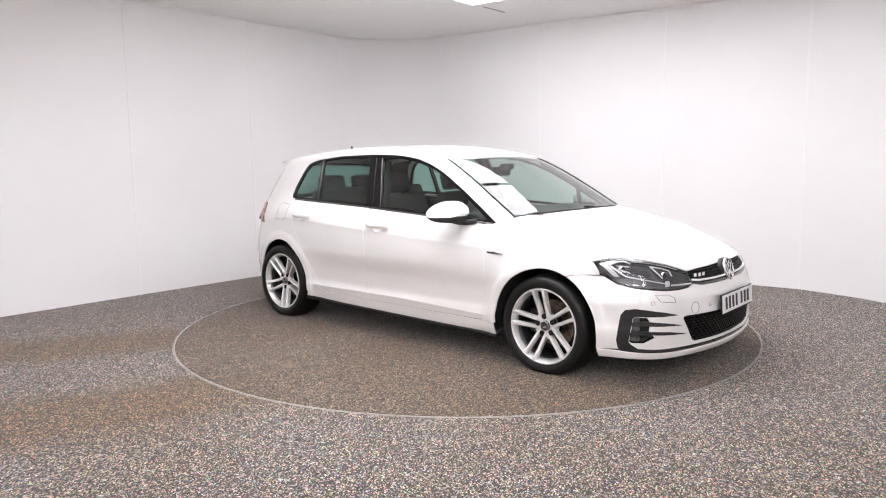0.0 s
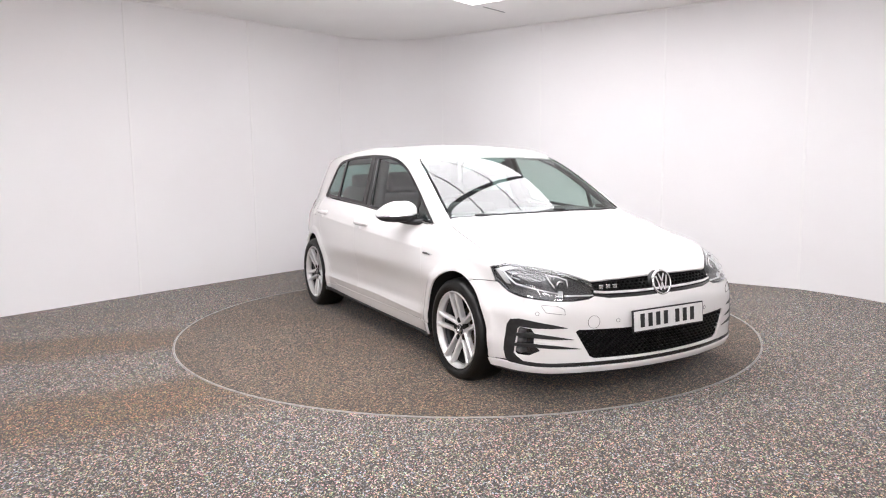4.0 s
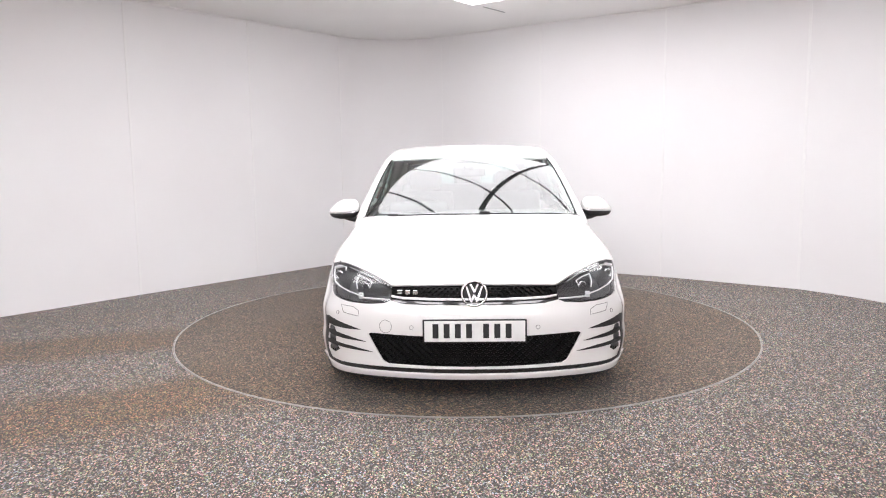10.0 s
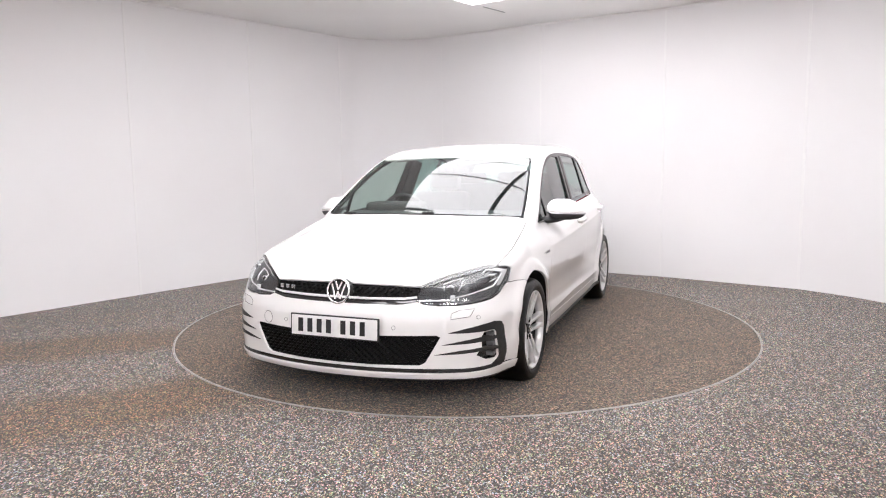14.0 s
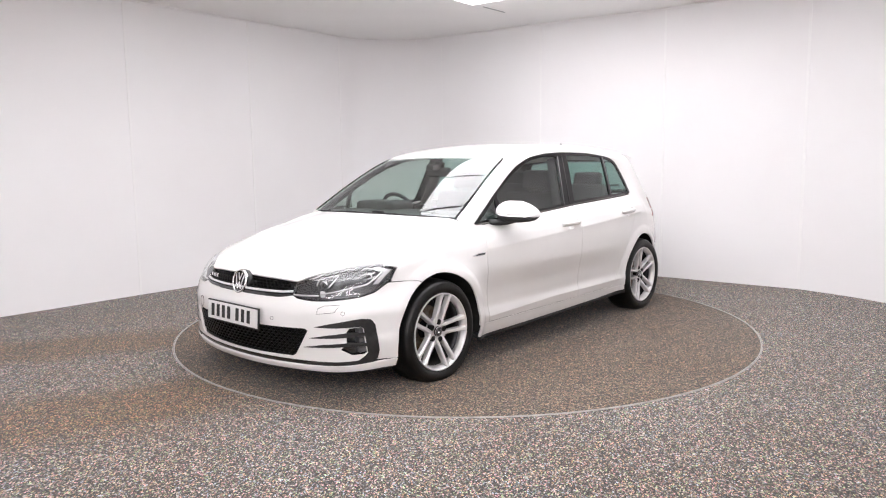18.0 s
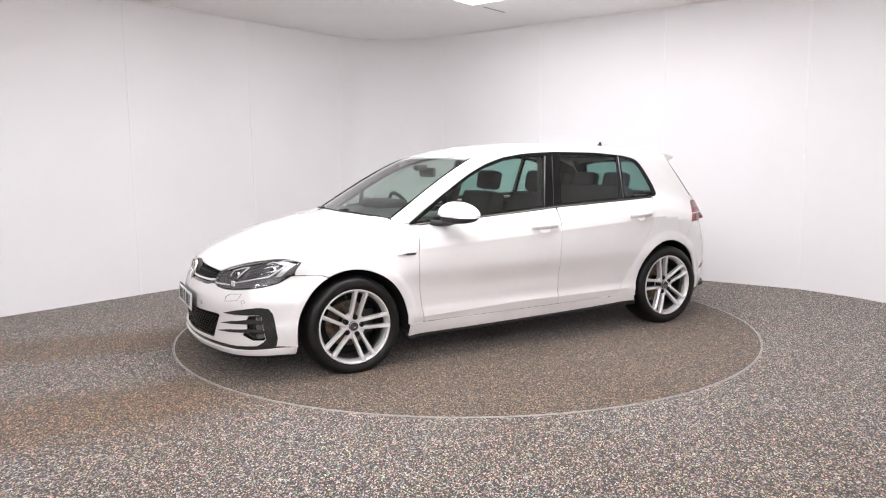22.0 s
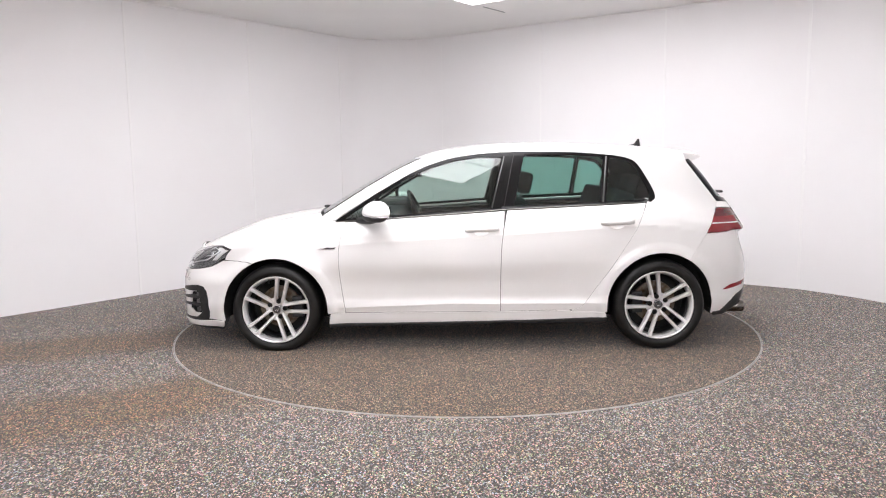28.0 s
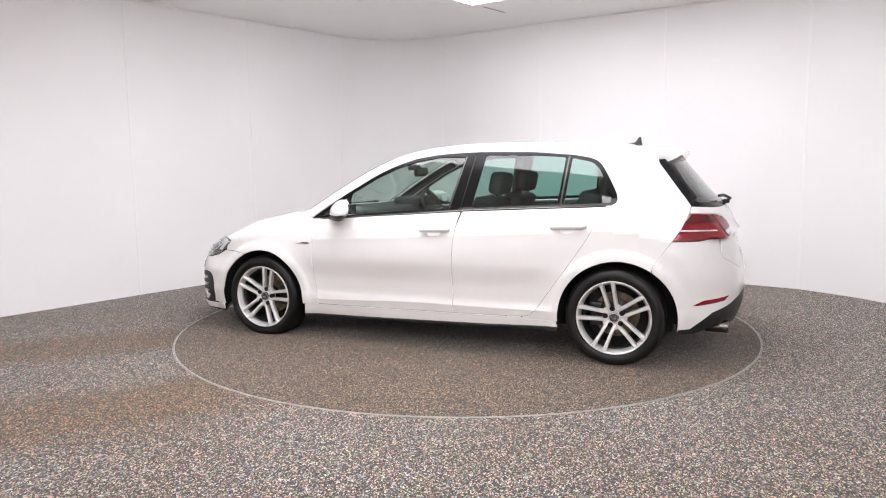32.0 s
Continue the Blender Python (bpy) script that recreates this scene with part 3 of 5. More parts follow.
def panel(name, view, outline, mat, parent, holes=(), step=0.03, gap=0.0022, off=0.0, deep=0.014, mirror=False, label="", scale=None, roll_in=0.0008, creases=()):
    """A pressed panel cut out of the skin along an outline seen in one view, with its edges turned in."""
    from mathutils.geometry import delaunay_2d_cdt
    sx = scale or (1.0 if view in ("side", "top", "ahead") else 0.9)
    unit = np.array([sx, 1.0])
    rings = [inset(evenly(np.array(outline, float) * unit, step), gap)]
    for h in holes:
        rings.append(inset(evenly(np.array(h, float) * unit, step), -gap * 0.5))
    lo, hi = rings[0].min(0), rings[0].max(0)
    gx, gy = np.meshgrid(np.arange(lo[0] + step / 2, hi[0], step), np.arange(lo[1] + step / 2, hi[1], step))
    grid = np.stack([gx.ravel(), gy.ravel()], -1)
    grid = grid[within(grid, rings[0])]
    for h in rings[1:]:
        grid = grid[~within(grid, h)]
    edge = np.concatenate(rings)
    extra, joins = [], []
    for line in creases:
        c = np.array(line, float) * unit
        n = max(2, int(np.abs(np.diff(c[:, 0])).sum() / step))
        c = np.stack([np.interp(np.linspace(0, len(c) - 1, n), np.arange(len(c)), c[:, k]) for k in (0, 1)], -1)
        keep = within(c, rings[0])
        for h in rings[1:]:
            keep &= ~within(c, h)
        keep &= np.min(np.linalg.norm(c[:, None] - edge[None], axis=2), axis=1) > 0.25 * step
        at = len(edge) + sum(len(e) for e in extra)
        order = np.cumsum(keep) - 1
        joins += [(at + order[i], at + order[i + 1]) for i in range(n - 1) if keep[i] and keep[i + 1]]
        extra.append(c[keep])
    if extra:
        edge_all = np.concatenate([edge] + extra)
    else:
        edge_all = edge
    if len(grid):
        near = np.min(np.linalg.norm(grid[:, None] - edge_all[None], axis=2), axis=1)
        grid = grid[near > 0.45 * step]
    flat = np.concatenate([edge_all, grid]) if len(grid) else edge_all
    edges, start = [], 0
    for r in rings:
        n = len(r)
        edges += [(start + i, start + (i + 1) % n) for i in range(n)]
        start += n
    edges += [(int(a), int(b)) for a, b in joins]
    vs, _, fs, ov, _, _ = delaunay_2d_cdt([Vector(v) for v in flat], edges, [], 0, 1e-6)
    flat = np.array([(v.x, v.y) for v in vs])
    origin = [o[0] if o else -1 for o in ov]
    tri = np.array([f for f in fs if len(f) == 3])
    mid = flat[tri].mean(1)
    ok = within(mid, rings[0])
    for h in rings[1:]:
        ok &= ~within(mid, h)
    tri = tri[ok]
    p = onto(view, flat / unit)
    nr = normals(p)
    p = p + nr * off
    # all faces look outwards
    t0 = p[tri]
    face_n = np.cross(t0[:, 1] - t0[:, 0], t0[:, 2] - t0[:, 0])
    flip = (face_n * nr[tri].mean(1)).sum(1) < 0
    tri[flip] = tri[flip][:, ::-1]
    back = {o: i for i, o in enumerate(origin) if o >= 0}
    verts, vn, faces = [tuple(v) for v in p], [tuple(v) for v in nr], [tuple(int(i) for i in t) for t in tri]
    start = 0
    for r in rings:
        n = len(r)
        ids = [back.get(start + i) for i in range(n)]
        start += n
        base = len(verts)
        ids = [i for i in ids if i is not None]
        k = len(ids)
        c = p[ids]
        along = np.roll(c, -1, 0) - np.roll(c, 1, 0)
        out = np.cross(along, nr[ids])
        out /= np.linalg.norm(out, axis=1, keepdims=True) + 1e-12
        # the outward side of the edge: away from the panel
        inner = p[tri].mean(1)
        j = np.argmin(np.linalg.norm(inner[None] - c[:, None], axis=2), axis=1)
        sgn = np.sign(((c - inner[j]) * out).sum(1))
        sgn = 1.0 if sgn.sum() > 0 else -1.0
        out = out * sgn
        for level, (push, sink) in enumerate(((roll_in, 0.0015), (roll_in, deep))):
            verts += [tuple(v) for v in c + out * push - nr[ids] * sink]
            vn += [tuple(v) for v in (0.5 * out + 0.5 * nr[ids] if level == 0 else out)]
        for i in range(k):
            q = (i + 1) % k
            for a0, b0 in ((None, base), (base, base + k)):
                A, B = (ids[i], ids[q]) if a0 is None else (a0 + i, a0 + q)
                f = (A, B, b0 + q, b0 + i)
                faces.append(f if sgn < 0 else f[::-1])
    v3 = np.array(verts)
    # quads of the rim look outwards too
    fixed = []
    for f in faces:
        if len(f) == 4:
            a = np.cross(v3[f[1]] - v3[f[0]], v3[f[2]] - v3[f[0]])
            if a @ np.array(vn[f[2]]) + a @ np.array(vn[f[0]]) < 0:
                f = f[::-1]
        fixed.append(f)
    obs = []
    for s in ((1, -1) if mirror else (1,)):
        me = bpy.data.meshes.new(name)
        vv = v3 * np.array([1, s, 1])
        me.from_pydata([tuple(v) for v in vv], [], [f if s > 0 else f[::-1] for f in fixed])
        me.materials.append(mat)
        me.shade_smooth()
        me.normals_split_custom_set_from_vertices([(a, b * s, c) for a, b, c in vn])
        ob = new(name, me)
        host = parent[0 if s > 0 else 1] if isinstance(parent, (list, tuple)) else parent
        ob.parent = host
        if label:
            tagged(ob, label=label)
        obs.append(ob)
    return obs if mirror else obs[0]


CAR = empty("car", label="white five-door hatchback parked on the round turntable", category="car")

# lines on the skin, in metres ahead of the car's middle and above the floor
BELT = [(0.90, 0.893), (0.60, 0.909), (0.015, 0.944), (-0.284, 0.966), (-0.743, 0.985), (-1.27, 1.007)]
DLO_REAR = curve_through([(-1.298, 1.020), (-1.305, 1.045), (-1.287, 1.103), (-1.212, 1.238), (-1.165, 1.288), (-1.105, 1.311)], 5)
DLO_TOP = [(-1.02, 1.326), (-0.758, 1.349), (-0.356, 1.356), (-0.1, 1.345), (0.091, 1.319), (0.25, 1.272), (0.396, 1.207), (0.631, 1.073)]
DLO = BELT + DLO_REAR + DLO_TOP
DOOR_F = [(0.828, 0.90), (0.855, 0.80), (0.872, 0.70), (0.873, 0.605), (0.862, 0.45), (0.835, 0.262)]
DOOR_M = [(-0.27, 0.968), (-0.255, 0.82), (-0.240, 0.683), (-0.236, 0.5), (-0.235, 0.268)]
DOOR_R = [(-1.245, 1.006), (-1.20, 0.92), (-1.138, 0.798), (-1.02, 0.62), (-0.90, 0.45), (-0.81, 0.325), (-0.77, 0.290), (-0.72, 0.277)]


def belt_z(x):
    return float(np.interp(x, [p[0] for p in BELT][::-1], [p[1] for p in BELT][::-1]))


def arch(i, z, a0, a1, n=16, grow=0.0):
    cx, cz, r = ARCHES[i]
    return [(cx + (r + grow) * math.cos(radians(a)), cz + (r + grow) * math.sin(radians(a))) for a in np.linspace(a0, a1, n)]


# shut lines of the bonnet, seen from above
LAMP_LINE = [(0.985, 0.733), (0.90, 0.730), (0.792, 0.718), (0.70, 0.703), (0.618, 0.686), (0.54, 0.664), (0.485, 0.644)]
LAMP_TOP = [tuple(v) for v in as_view("top", onto("nose", LAMP_LINE))]
BONNET_SIDE = [(1.00, 0.735), (1.15, 0.752), (1.35, 0.766), (1.52, 0.772), LAMP_TOP[0]]
BONNET_NOSE = [LAMP_TOP[-1]] + [tuple(v) for v in as_view("top", onto("nose", [(0.40, 0.648), (0.25, 0.652), (0.12, 0.654), (0.0, 0.655)]))]


def mirrored(pts):
    return [(u, -v) for u, v in pts]


def dense(pts, n=10):
    return curve_through(pts, n)


bonnet_half = dense(BONNET_SIDE, 6)[:-1] + dense(LAMP_TOP, 6)[:-1] + dense(BONNET_NOSE, 6)
COWL = [(1.00, 0.735), (1.035, 0.6), (1.075, 0.4), (1.098, 0.2), (1.106, 0.0)]
bonnet = bonnet_half + mirrored(bonnet_half)[::-1][1:] + mirrored(dense(COWL, 6))[1:] + dense(COWL, 6)[::-1][1:-1]
panel("bonnet", "top", bonnet, PAINT, CAR)

# windscreen, and the roof with its front pillars
GLASS_SIDE = [(0.985, 0.700), (0.85, 0.682), (0.65, 0.648), (0.45, 0.610), (0.315, 0.580)]
GLASS_TOP = [(0.315, 0.580), (0.345, 0.5), (0.375, 0.3), (0.388, 0.0)]
GLASS_LOW = [(0.985, 0.700), (1.02, 0.58), (1.06, 0.4), (1.085, 0.2), (1.092, 0.0)]
half = dense(GLASS_LOW, 6)[::-1][:-1] + dense(GLASS_SIDE, 6)[:-1] + dense(GLASS_TOP, 6)
screen = half[:-1] + mirrored(half)[::-1][:-1]
panel("windscreen", "top", rounded(screen, 0.0), SCREEN, CAR, off=-0.004, gap=0.001, deep=0.006, label="large raked windscreen of tinted glass")

rail = as_view("top", onto("side", dense(DLO_TOP[::-1], 6)))
rail = [tuple(v) for v in rail if v[0] < 0.64]
foot = [tuple(v) for v in as_view("top", onto("side", dense([(0.905, 0.898), (0.80, 0.968), (0.631, 1.073)], 8)))]
roof_rear = [(-1.30, 0.575), (-1.42, 0.566), (-1.530, 0.555)]
back_edge = [(-1.60, 0.4), (-1.62, 0.2), (-1.625, 0.0)]
corner = tuple(as_view("top", onto("side", [(0.30, 1.2535)]))[0])
roof_only = [(0.32, 0.595), corner] + [v for v in rail if v[0] < 0.295] + roof_rear + back_edge
top_line = dense([(0.32, 0.595), (0.352, 0.5), (0.383, 0.3), (0.396, 0.0)], 6)
roof_poly = roof_only + mirrored(roof_only[:-1])[::-1] + mirrored(top_line)[1:-1] + top_line[::-1][:-1]
panel("roof", "top", roof_poly, PAINT, CAR, gap=0.0006)
pillar_in = [(0.32, 0.595)] + dense([(0.45, 0.624), (0.65, 0.662), (0.85, 0.697), (0.99, 0.716)], 6)
shoulder = [tuple(v) for v in as_view("top", onto("side", dense([(0.995, 0.934), (0.96, 0.915), (0.905, 0.898)], 4)))]
pillar = pillar_in + [(1.0, 0.735)] + shoulder[:-1] + foot + [v for v in rail if 0.305 < v[0] < 0.62] + [corner]
panel("front_pillar", "top", pillar, PAINT, CAR, mirror=True, gap=0.0006, step=0.02)

# sides
hood_edge = onto("top", dense(BONNET_SIDE, 6))
hood_edge_side = [tuple(v) for v in as_view("side", hood_edge)]
lamp_back = [tuple(v) for v in as_view("side", onto("nose", [(0.985, 0.733), (1.088, 0.708), (1.055, 0.665), (1.045, 0.632)]))]
CREASE = [(x, 0.783 + 0.003 - 0.0535 * x) for x in np.linspace(1.05, -1.7, 40)]
CREASES = [[(x, z + d) for x, z in CREASE] for d in (-0.007, 0.0, 0.007)] + [[(x, 0.328 - 0.035 * min(max(x - 0.1, 0), 0.8) + d) for x in np.linspace(0.9, -0.95, 30)] for d in (-0.007, 0.0, 0.007)]
LIPS = [[arch(i, 0, 200, -20, 60, grow) for grow in (0.012, 0.030, 0.042, 0.054, 0.066, 0.080)] for i in (0, 1)]
wing = [(0.950, 0.258)] + dense(DOOR_F, 4)[::-1] + [(0.862, 0.893), (0.905, 0.898), (0.96, 0.915), (0.995, 0.934)] + hood_edge_side + lamp_back[1:] + \
       [(1.58, 0.629), (1.51, 0.623)] + arch(0, 0, 65, 183, 24)
panel("front_wing", "side", wing, PAINT, CAR, mirror=True, step=0.024, gap=0.0026, creases=CREASES + LIPS[0])
door_f = dense(DOOR_F[1:], 4) + dense(DOOR_M[1:], 4)[::-1] + [(-0.268, 0.955), (0.015, 0.936), (0.3, 0.919), (0.6, 0.901), (0.835, 0.888)]
def oval(cx, cz, rx, rz, n=26):
    return [(cx + rx * math.cos(2 * math.pi * k / n), cz + rz * math.sin(2 * math.pi * k / n)) for k in range(n)]


GRIPS = ((-0.105, 0.822), (-1.017, 0.859))
FRONT_DOORS = panel("front_door", "side", door_f, PAINT, CAR, mirror=True, step=0.024, gap=0.0028, creases=CREASES, holes=[oval(*GRIPS[0], 0.050, 0.030)])
door_r = dense(DOOR_M[1:], 4) + dense(DOOR_R[1:], 4)[::-1] + [(-1.235, 0.997), (-0.743, 0.977), (-0.284, 0.957)]
REAR_DOORS = panel("rear_door", "side", door_r, PAINT, CAR, mirror=True, step=0.024, gap=0.0028, creases=CREASES, holes=[oval(*GRIPS[1], 0.050, 0.030)])
roof_seam = [tuple(v) for v in as_view("side", onto("top", roof_rear))]
quarter = dense(DOOR_R, 4)[::-1] + [(-1.27, 1.003)] + DLO_REAR + [DLO_TOP[0]] + [tuple(v) for v in as_view("side", onto("top", [(-1.17, 0.585)]))] + roof_seam + \
          [(-1.548, 1.268), (-1.650, 1.130), (-1.745, 1.003), (-1.735, 0.955), (-1.70, 0.875), (-1.646, 0.788), (-1.59, 0.71), (-1.53, 0.625)] + arch(1, 0, 124, -5, 26) + [(-0.946, 0.262), (-0.72, 0.262)]
panel("quarter_panel", "side", quarter, PAINT, CAR, mirror=True, step=0.024, gap=0.0012, creases=CREASES + LIPS[1])
sill = [(0.938, 0.2555), (0.835, 0.2600), (-0.235, 0.2660), (-0.705, 0.2745), (-0.722, 0.2610), (-0.945, 0.2605), (-0.958, 0.226), (-0.5, 0.210), (0.0, 0.198), (0.5, 0.189), (0.950, 0.184)]
panel("sill", "side", sill, PAINT, CAR, mirror=True, step=0.03, off=0.001, gap=0.0006)
skirt = [(0.950, 0.183), (0.5, 0.188), (0.0, 0.197), (-0.5, 0.209), (-0.956, 0.225), (-0.956, 0.199), (-0.5, 0.189), (0.0, 0.179), (0.950, 0.164)]
panel("side_skirt", "side", skirt, BLACK_PLASTIC, CAR, mirror=True, step=0.04, off=0.012, deep=0.08, label="matt black side skirt")

# side windows in their black frames
FRAME = panel("window_frame", "side", rounded(DLO, [0.02] + [0.0] * 4 + [0.006] + [0.0] * (len(DLO) - 6)), FRAME_BLACK, CAR, mirror=True, off=-0.003, gap=0.0, step=0.03, label="gloss black window surround",
              holes=[rounded([(0.60, 0.922), (-0.17, 0.972), (-0.262, 1.322), (-0.1, 1.328), (0.088, 1.300), (0.25, 1.253), (0.396, 1.188), (0.60, 1.072)], 0.02),
                     rounded([(-0.335, 0.986), (-0.925, 1.008), (-0.962, 1.318), (-0.758, 1.332), (-0.41, 1.338)], 0.02),
                     rounded([(-0.965, 1.009), (-1.262, 1.021), (-1.272, 1.06), (-1.185, 1.235), (-1.135, 1.282), (-1.0, 1.312)], 0.02),
                     rounded([(0.628, 0.922), (0.845, 0.910), (0.628, 1.048)], 0.012)])
panel("front_window", "side", rounded([(0.61, 0.915), (-0.165, 0.965), (-0.26, 1.33), (-0.1, 1.336), (0.088, 1.308), (0.25, 1.261), (0.40, 1.194), (0.61, 1.075)], 0.02), GLASS, CAR, mirror=True, off=-0.012, deep=0.004, step=0.05, label="clear green-tinted door window")
panel("rear_window", "side", rounded([(-0.325, 0.98), (-0.93, 1.0), (-0.967, 1.324), (-0.758, 1.34), (-0.40, 1.346)], 0.02), PRIVACY, CAR, mirror=True, off=-0.010, deep=0.004, step=0.05, label="dark privacy-tinted door window")
panel("quarter_window", "side", rounded([(-0.96, 1.0), (-1.27, 1.013), (-1.28, 1.06), (-1.19, 1.24), (-1.138, 1.29), (-0.995, 1.32)], 0.02), PRIVACY, CAR, mirror=True, off=-0.008, deep=0.004, step=0.05, label="small dark privacy-tinted quarter window")
panel("mirror_window", "side", rounded([(0.62, 0.916), (0.86, 0.905), (0.62, 1.056)], 0.012), GLASS, CAR, mirror=True, off=-0.010, deep=0.004, step=0.05)


def strip_along(name, line, view, mat, wide, proud, label=""):
    """A slim bright or black moulding that follows a line on the skin."""
    p = onto(view, line)
    p = p + normals(p) * proud
    for s in (1, -1):
        part(name, tube([(x, y * s, z) for x, y, z in p], wide, 6), mat, CAR, label, smooth=True)


def seal(view, line, name="shut_line_backing"):
    """Dark backing rod added at the bottom of a shut line, for the shade in the gap."""
    p = onto(view, line)
    p = p - normals(p) * 0.013
    for s in (1, -1):
        part(name, tube([(x, y * s, z) for x, y, z in p], 0.008, 5), SEAM, CAR)


seal("side", dense(DOOR_F, 4))
seal("side", dense(DOOR_M, 4))
seal("side", dense(DOOR_R, 4))
seal("side", [(0.84, 0.259), (0.0, 0.265), (-0.62, 0.272)])
seal("side", [(1.66, 0.640), (1.58, 0.628), (1.51, 0.622)])
seal("side", dense([(-1.649, 0.787), (-1.593, 0.71), (-1.532, 0.625)], 4))
seal("top", dense(BONNET_SIDE, 4))
LINING = grained(material("pillar_lining_grey", (0.05, 0.05, 0.05), 0.8), (0.04, 0.04, 0.04), (0.06, 0.06, 0.06), 40.0)
panel("pillar_lining", "top", pillar, LINING, CAR, mirror=True, gap=0.003, step=0.05, off=-0.018, deep=0.004)
panel("quarter_lining", "side", [(-1.30, 0.93), (-1.335, 1.04), (-1.25, 1.26), (-1.17, 1.33), (-1.40, 1.30), (-1.55, 1.24), (-1.74, 1.0), (-1.6, 0.9)], LINING, CAR, mirror=True, gap=0, step=0.06, off=-0.02, deep=0.004)
GREY_TRIM = material("satin_grey_trim", (0.12, 0.12, 0.12), 0.35, coat=0.2)
strip_along("pillar_seam", [(-0.180, 0.972), (-0.272, 1.325)], "side", GREY_TRIM, 0.0045, -0.001, "slim grey guide at the door window edge")
strip_along("pillar_seam", [(-0.262, 0.972), (-0.338, 1.332)], "side", SEAM, 0.0022, 0.0, "fine gap between the door frames")
strip_along("window_divider", [(-0.945, 1.004), (-0.982, 1.318)], "side", GREY_TRIM, 0.0065, -0.004, "satin grey bar between door window and quarter window")
strip_along("windscreen_seal", dense(GLASS_TOP, 4), "top", FRAME_BLACK, 0.004, -0.002, "black rubber windscreen seal")
strip_along("windscreen_seal", dense(GLASS_SIDE, 4), "top", FRAME_BLACK, 0.0038, -0.001, "black rubber windscreen seal")
strip_along("belt_moulding", [(0.895, 0.891), (0.6, 0.905), (0.3, 0.924), (0.015, 0.941), (-0.284, 0.962), (-0.743, 0.981), (-1.235, 1.001)], "side", SMOKED, 0.0040, 0.001, "slim dark bright-edged belt moulding")


# ---- nose ----
def ahead(*yz):
    return [tuple(v) for v in as_view("nose", onto("ahead", yz))]


def beside(*xz):
    return [tuple(v) for v in as_view("nose", onto("side", xz))]


def above(*xy):
    return [tuple(v) for v in as_view("nose", onto("top", xy))]


def both(left):
    """A left outline from the middle outwards and back, closed over the middle."""
    return left + [(-u, v) for u, v in left[::-1]]


arch_low = arch(0, 0, 64.5, -11, 13)
LAMP_LOW = [(0.467, 0.576), (0.50, 0.562), (0.59, 0.554), (0.68, 0.556), (0.763, 0.563), (0.86, 0.573), (0.948, 0.592), (1.02, 0.634)]
bumper = both(ahead((0.0, 0.556), (0.2, 0.556), (0.36, 0.558)) + [(u, v - 0.004) for u, v in LAMP_LOW[:-1]] + [(1.03, 0.629)] + beside((1.58, 0.628), (1.51, 0.6215)) + beside(*arch_low) +
              beside((1.688, 0.213)) + [(0.93, 0.222), (0.8, 0.224)] + ahead((0.6, 0.224), (0.3, 0.224), (0.0, 0.224)))
low_grille = both(ahead((0.0, 0.395), (0.3, 0.397), (0.545, 0.402), (0.562, 0.392), (0.545, 0.36), (0.485, 0.255), (0.455, 0.240), (0.2, 0.237), (0.0, 0.236)))
pocket = [(0.798, 0.408), (0.858, 0.412), (0.868, 0.402), (0.888, 0.268), (0.875, 0.258), (0.812, 0.258), (0.752, 0.290), (0.784, 0.33), (0.782, 0.385)]
FRONT_BUMPER = panel("front_bumper", "nose", bumper, PAINT, CAR, holes=[low_grille, pocket, [(-u, v) for u, v in pocket]], step=0.024, gap=0.0014,
                     creases=[[(u, z) for u in np.linspace(-1.15, 1.15, 60)] for z in (0.462, 0.470, 0.478)])
panel("lower_grille", "nose", both(ahead((0.0, 0.41), (0.3, 0.412), (0.58, 0.415), (0.50, 0.24), (0.45, 0.225), (0.0, 0.222))), DARK, CAR, off=-0.045, step=0.05, label="black honeycomb lower grille")
panel("fog_pocket", "nose", [(0.77, 0.43), (0.90, 0.43), (0.91, 0.245), (0.80, 0.24), (0.73, 0.28)], BLACK_GLOSS, CAR, mirror=True, off=-0.03, step=0.05)
panel("fog_surround", "nose", [(0.613, 0.413), (0.70, 0.434), (0.80, 0.451), (0.860, 0.458), (0.910, 0.450), (0.932, 0.42), (0.945, 0.34), (0.953, 0.275), (0.943, 0.23), (0.92, 0.212), (0.80, 0.212), (0.55, 0.208), (0.60, 0.218), (0.84, 0.228), (0.875, 0.25), (0.892, 0.268), (0.872, 0.402), (0.858, 0.416), (0.79, 0.413), (0.70, 0.412)], BLACK_PLASTIC, CAR, mirror=True, off=0.003, step=0.02, gap=0, label="matt black fog lamp surround")
for fin in ([(0.584, 0.351), (0.69, 0.372), (0.784, 0.384), (0.89, 0.378), (0.89, 0.364), (0.784, 0.360), (0.69, 0.356)], [(0.546, 0.299), (0.67, 0.320), (0.781, 0.329), (0.89, 0.322), (0.89, 0.308), (0.765, 0.310), (0.67, 0.304)]):
    panel("fin", "nose", fin, BLACK_PLASTIC, CAR, mirror=True, off=0.004, step=0.02, gap=0, deep=0.03, label="matt black bumper fin")
panel("bumper_blade", "nose", both(ahead((0.0, 0.222), (0.4, 0.222), (0.6, 0.222)) + [(0.8, 0.222), (0.93, 0.222), (0.93, 0.204), (0.8, 0.202)] + ahead((0.6, 0.201), (0.4, 0.200), (0.0, 0.200))), BLACK_GLOSS, CAR, off=-0.004, gap=0, step=0.03, label="gloss black blade across the bumper")
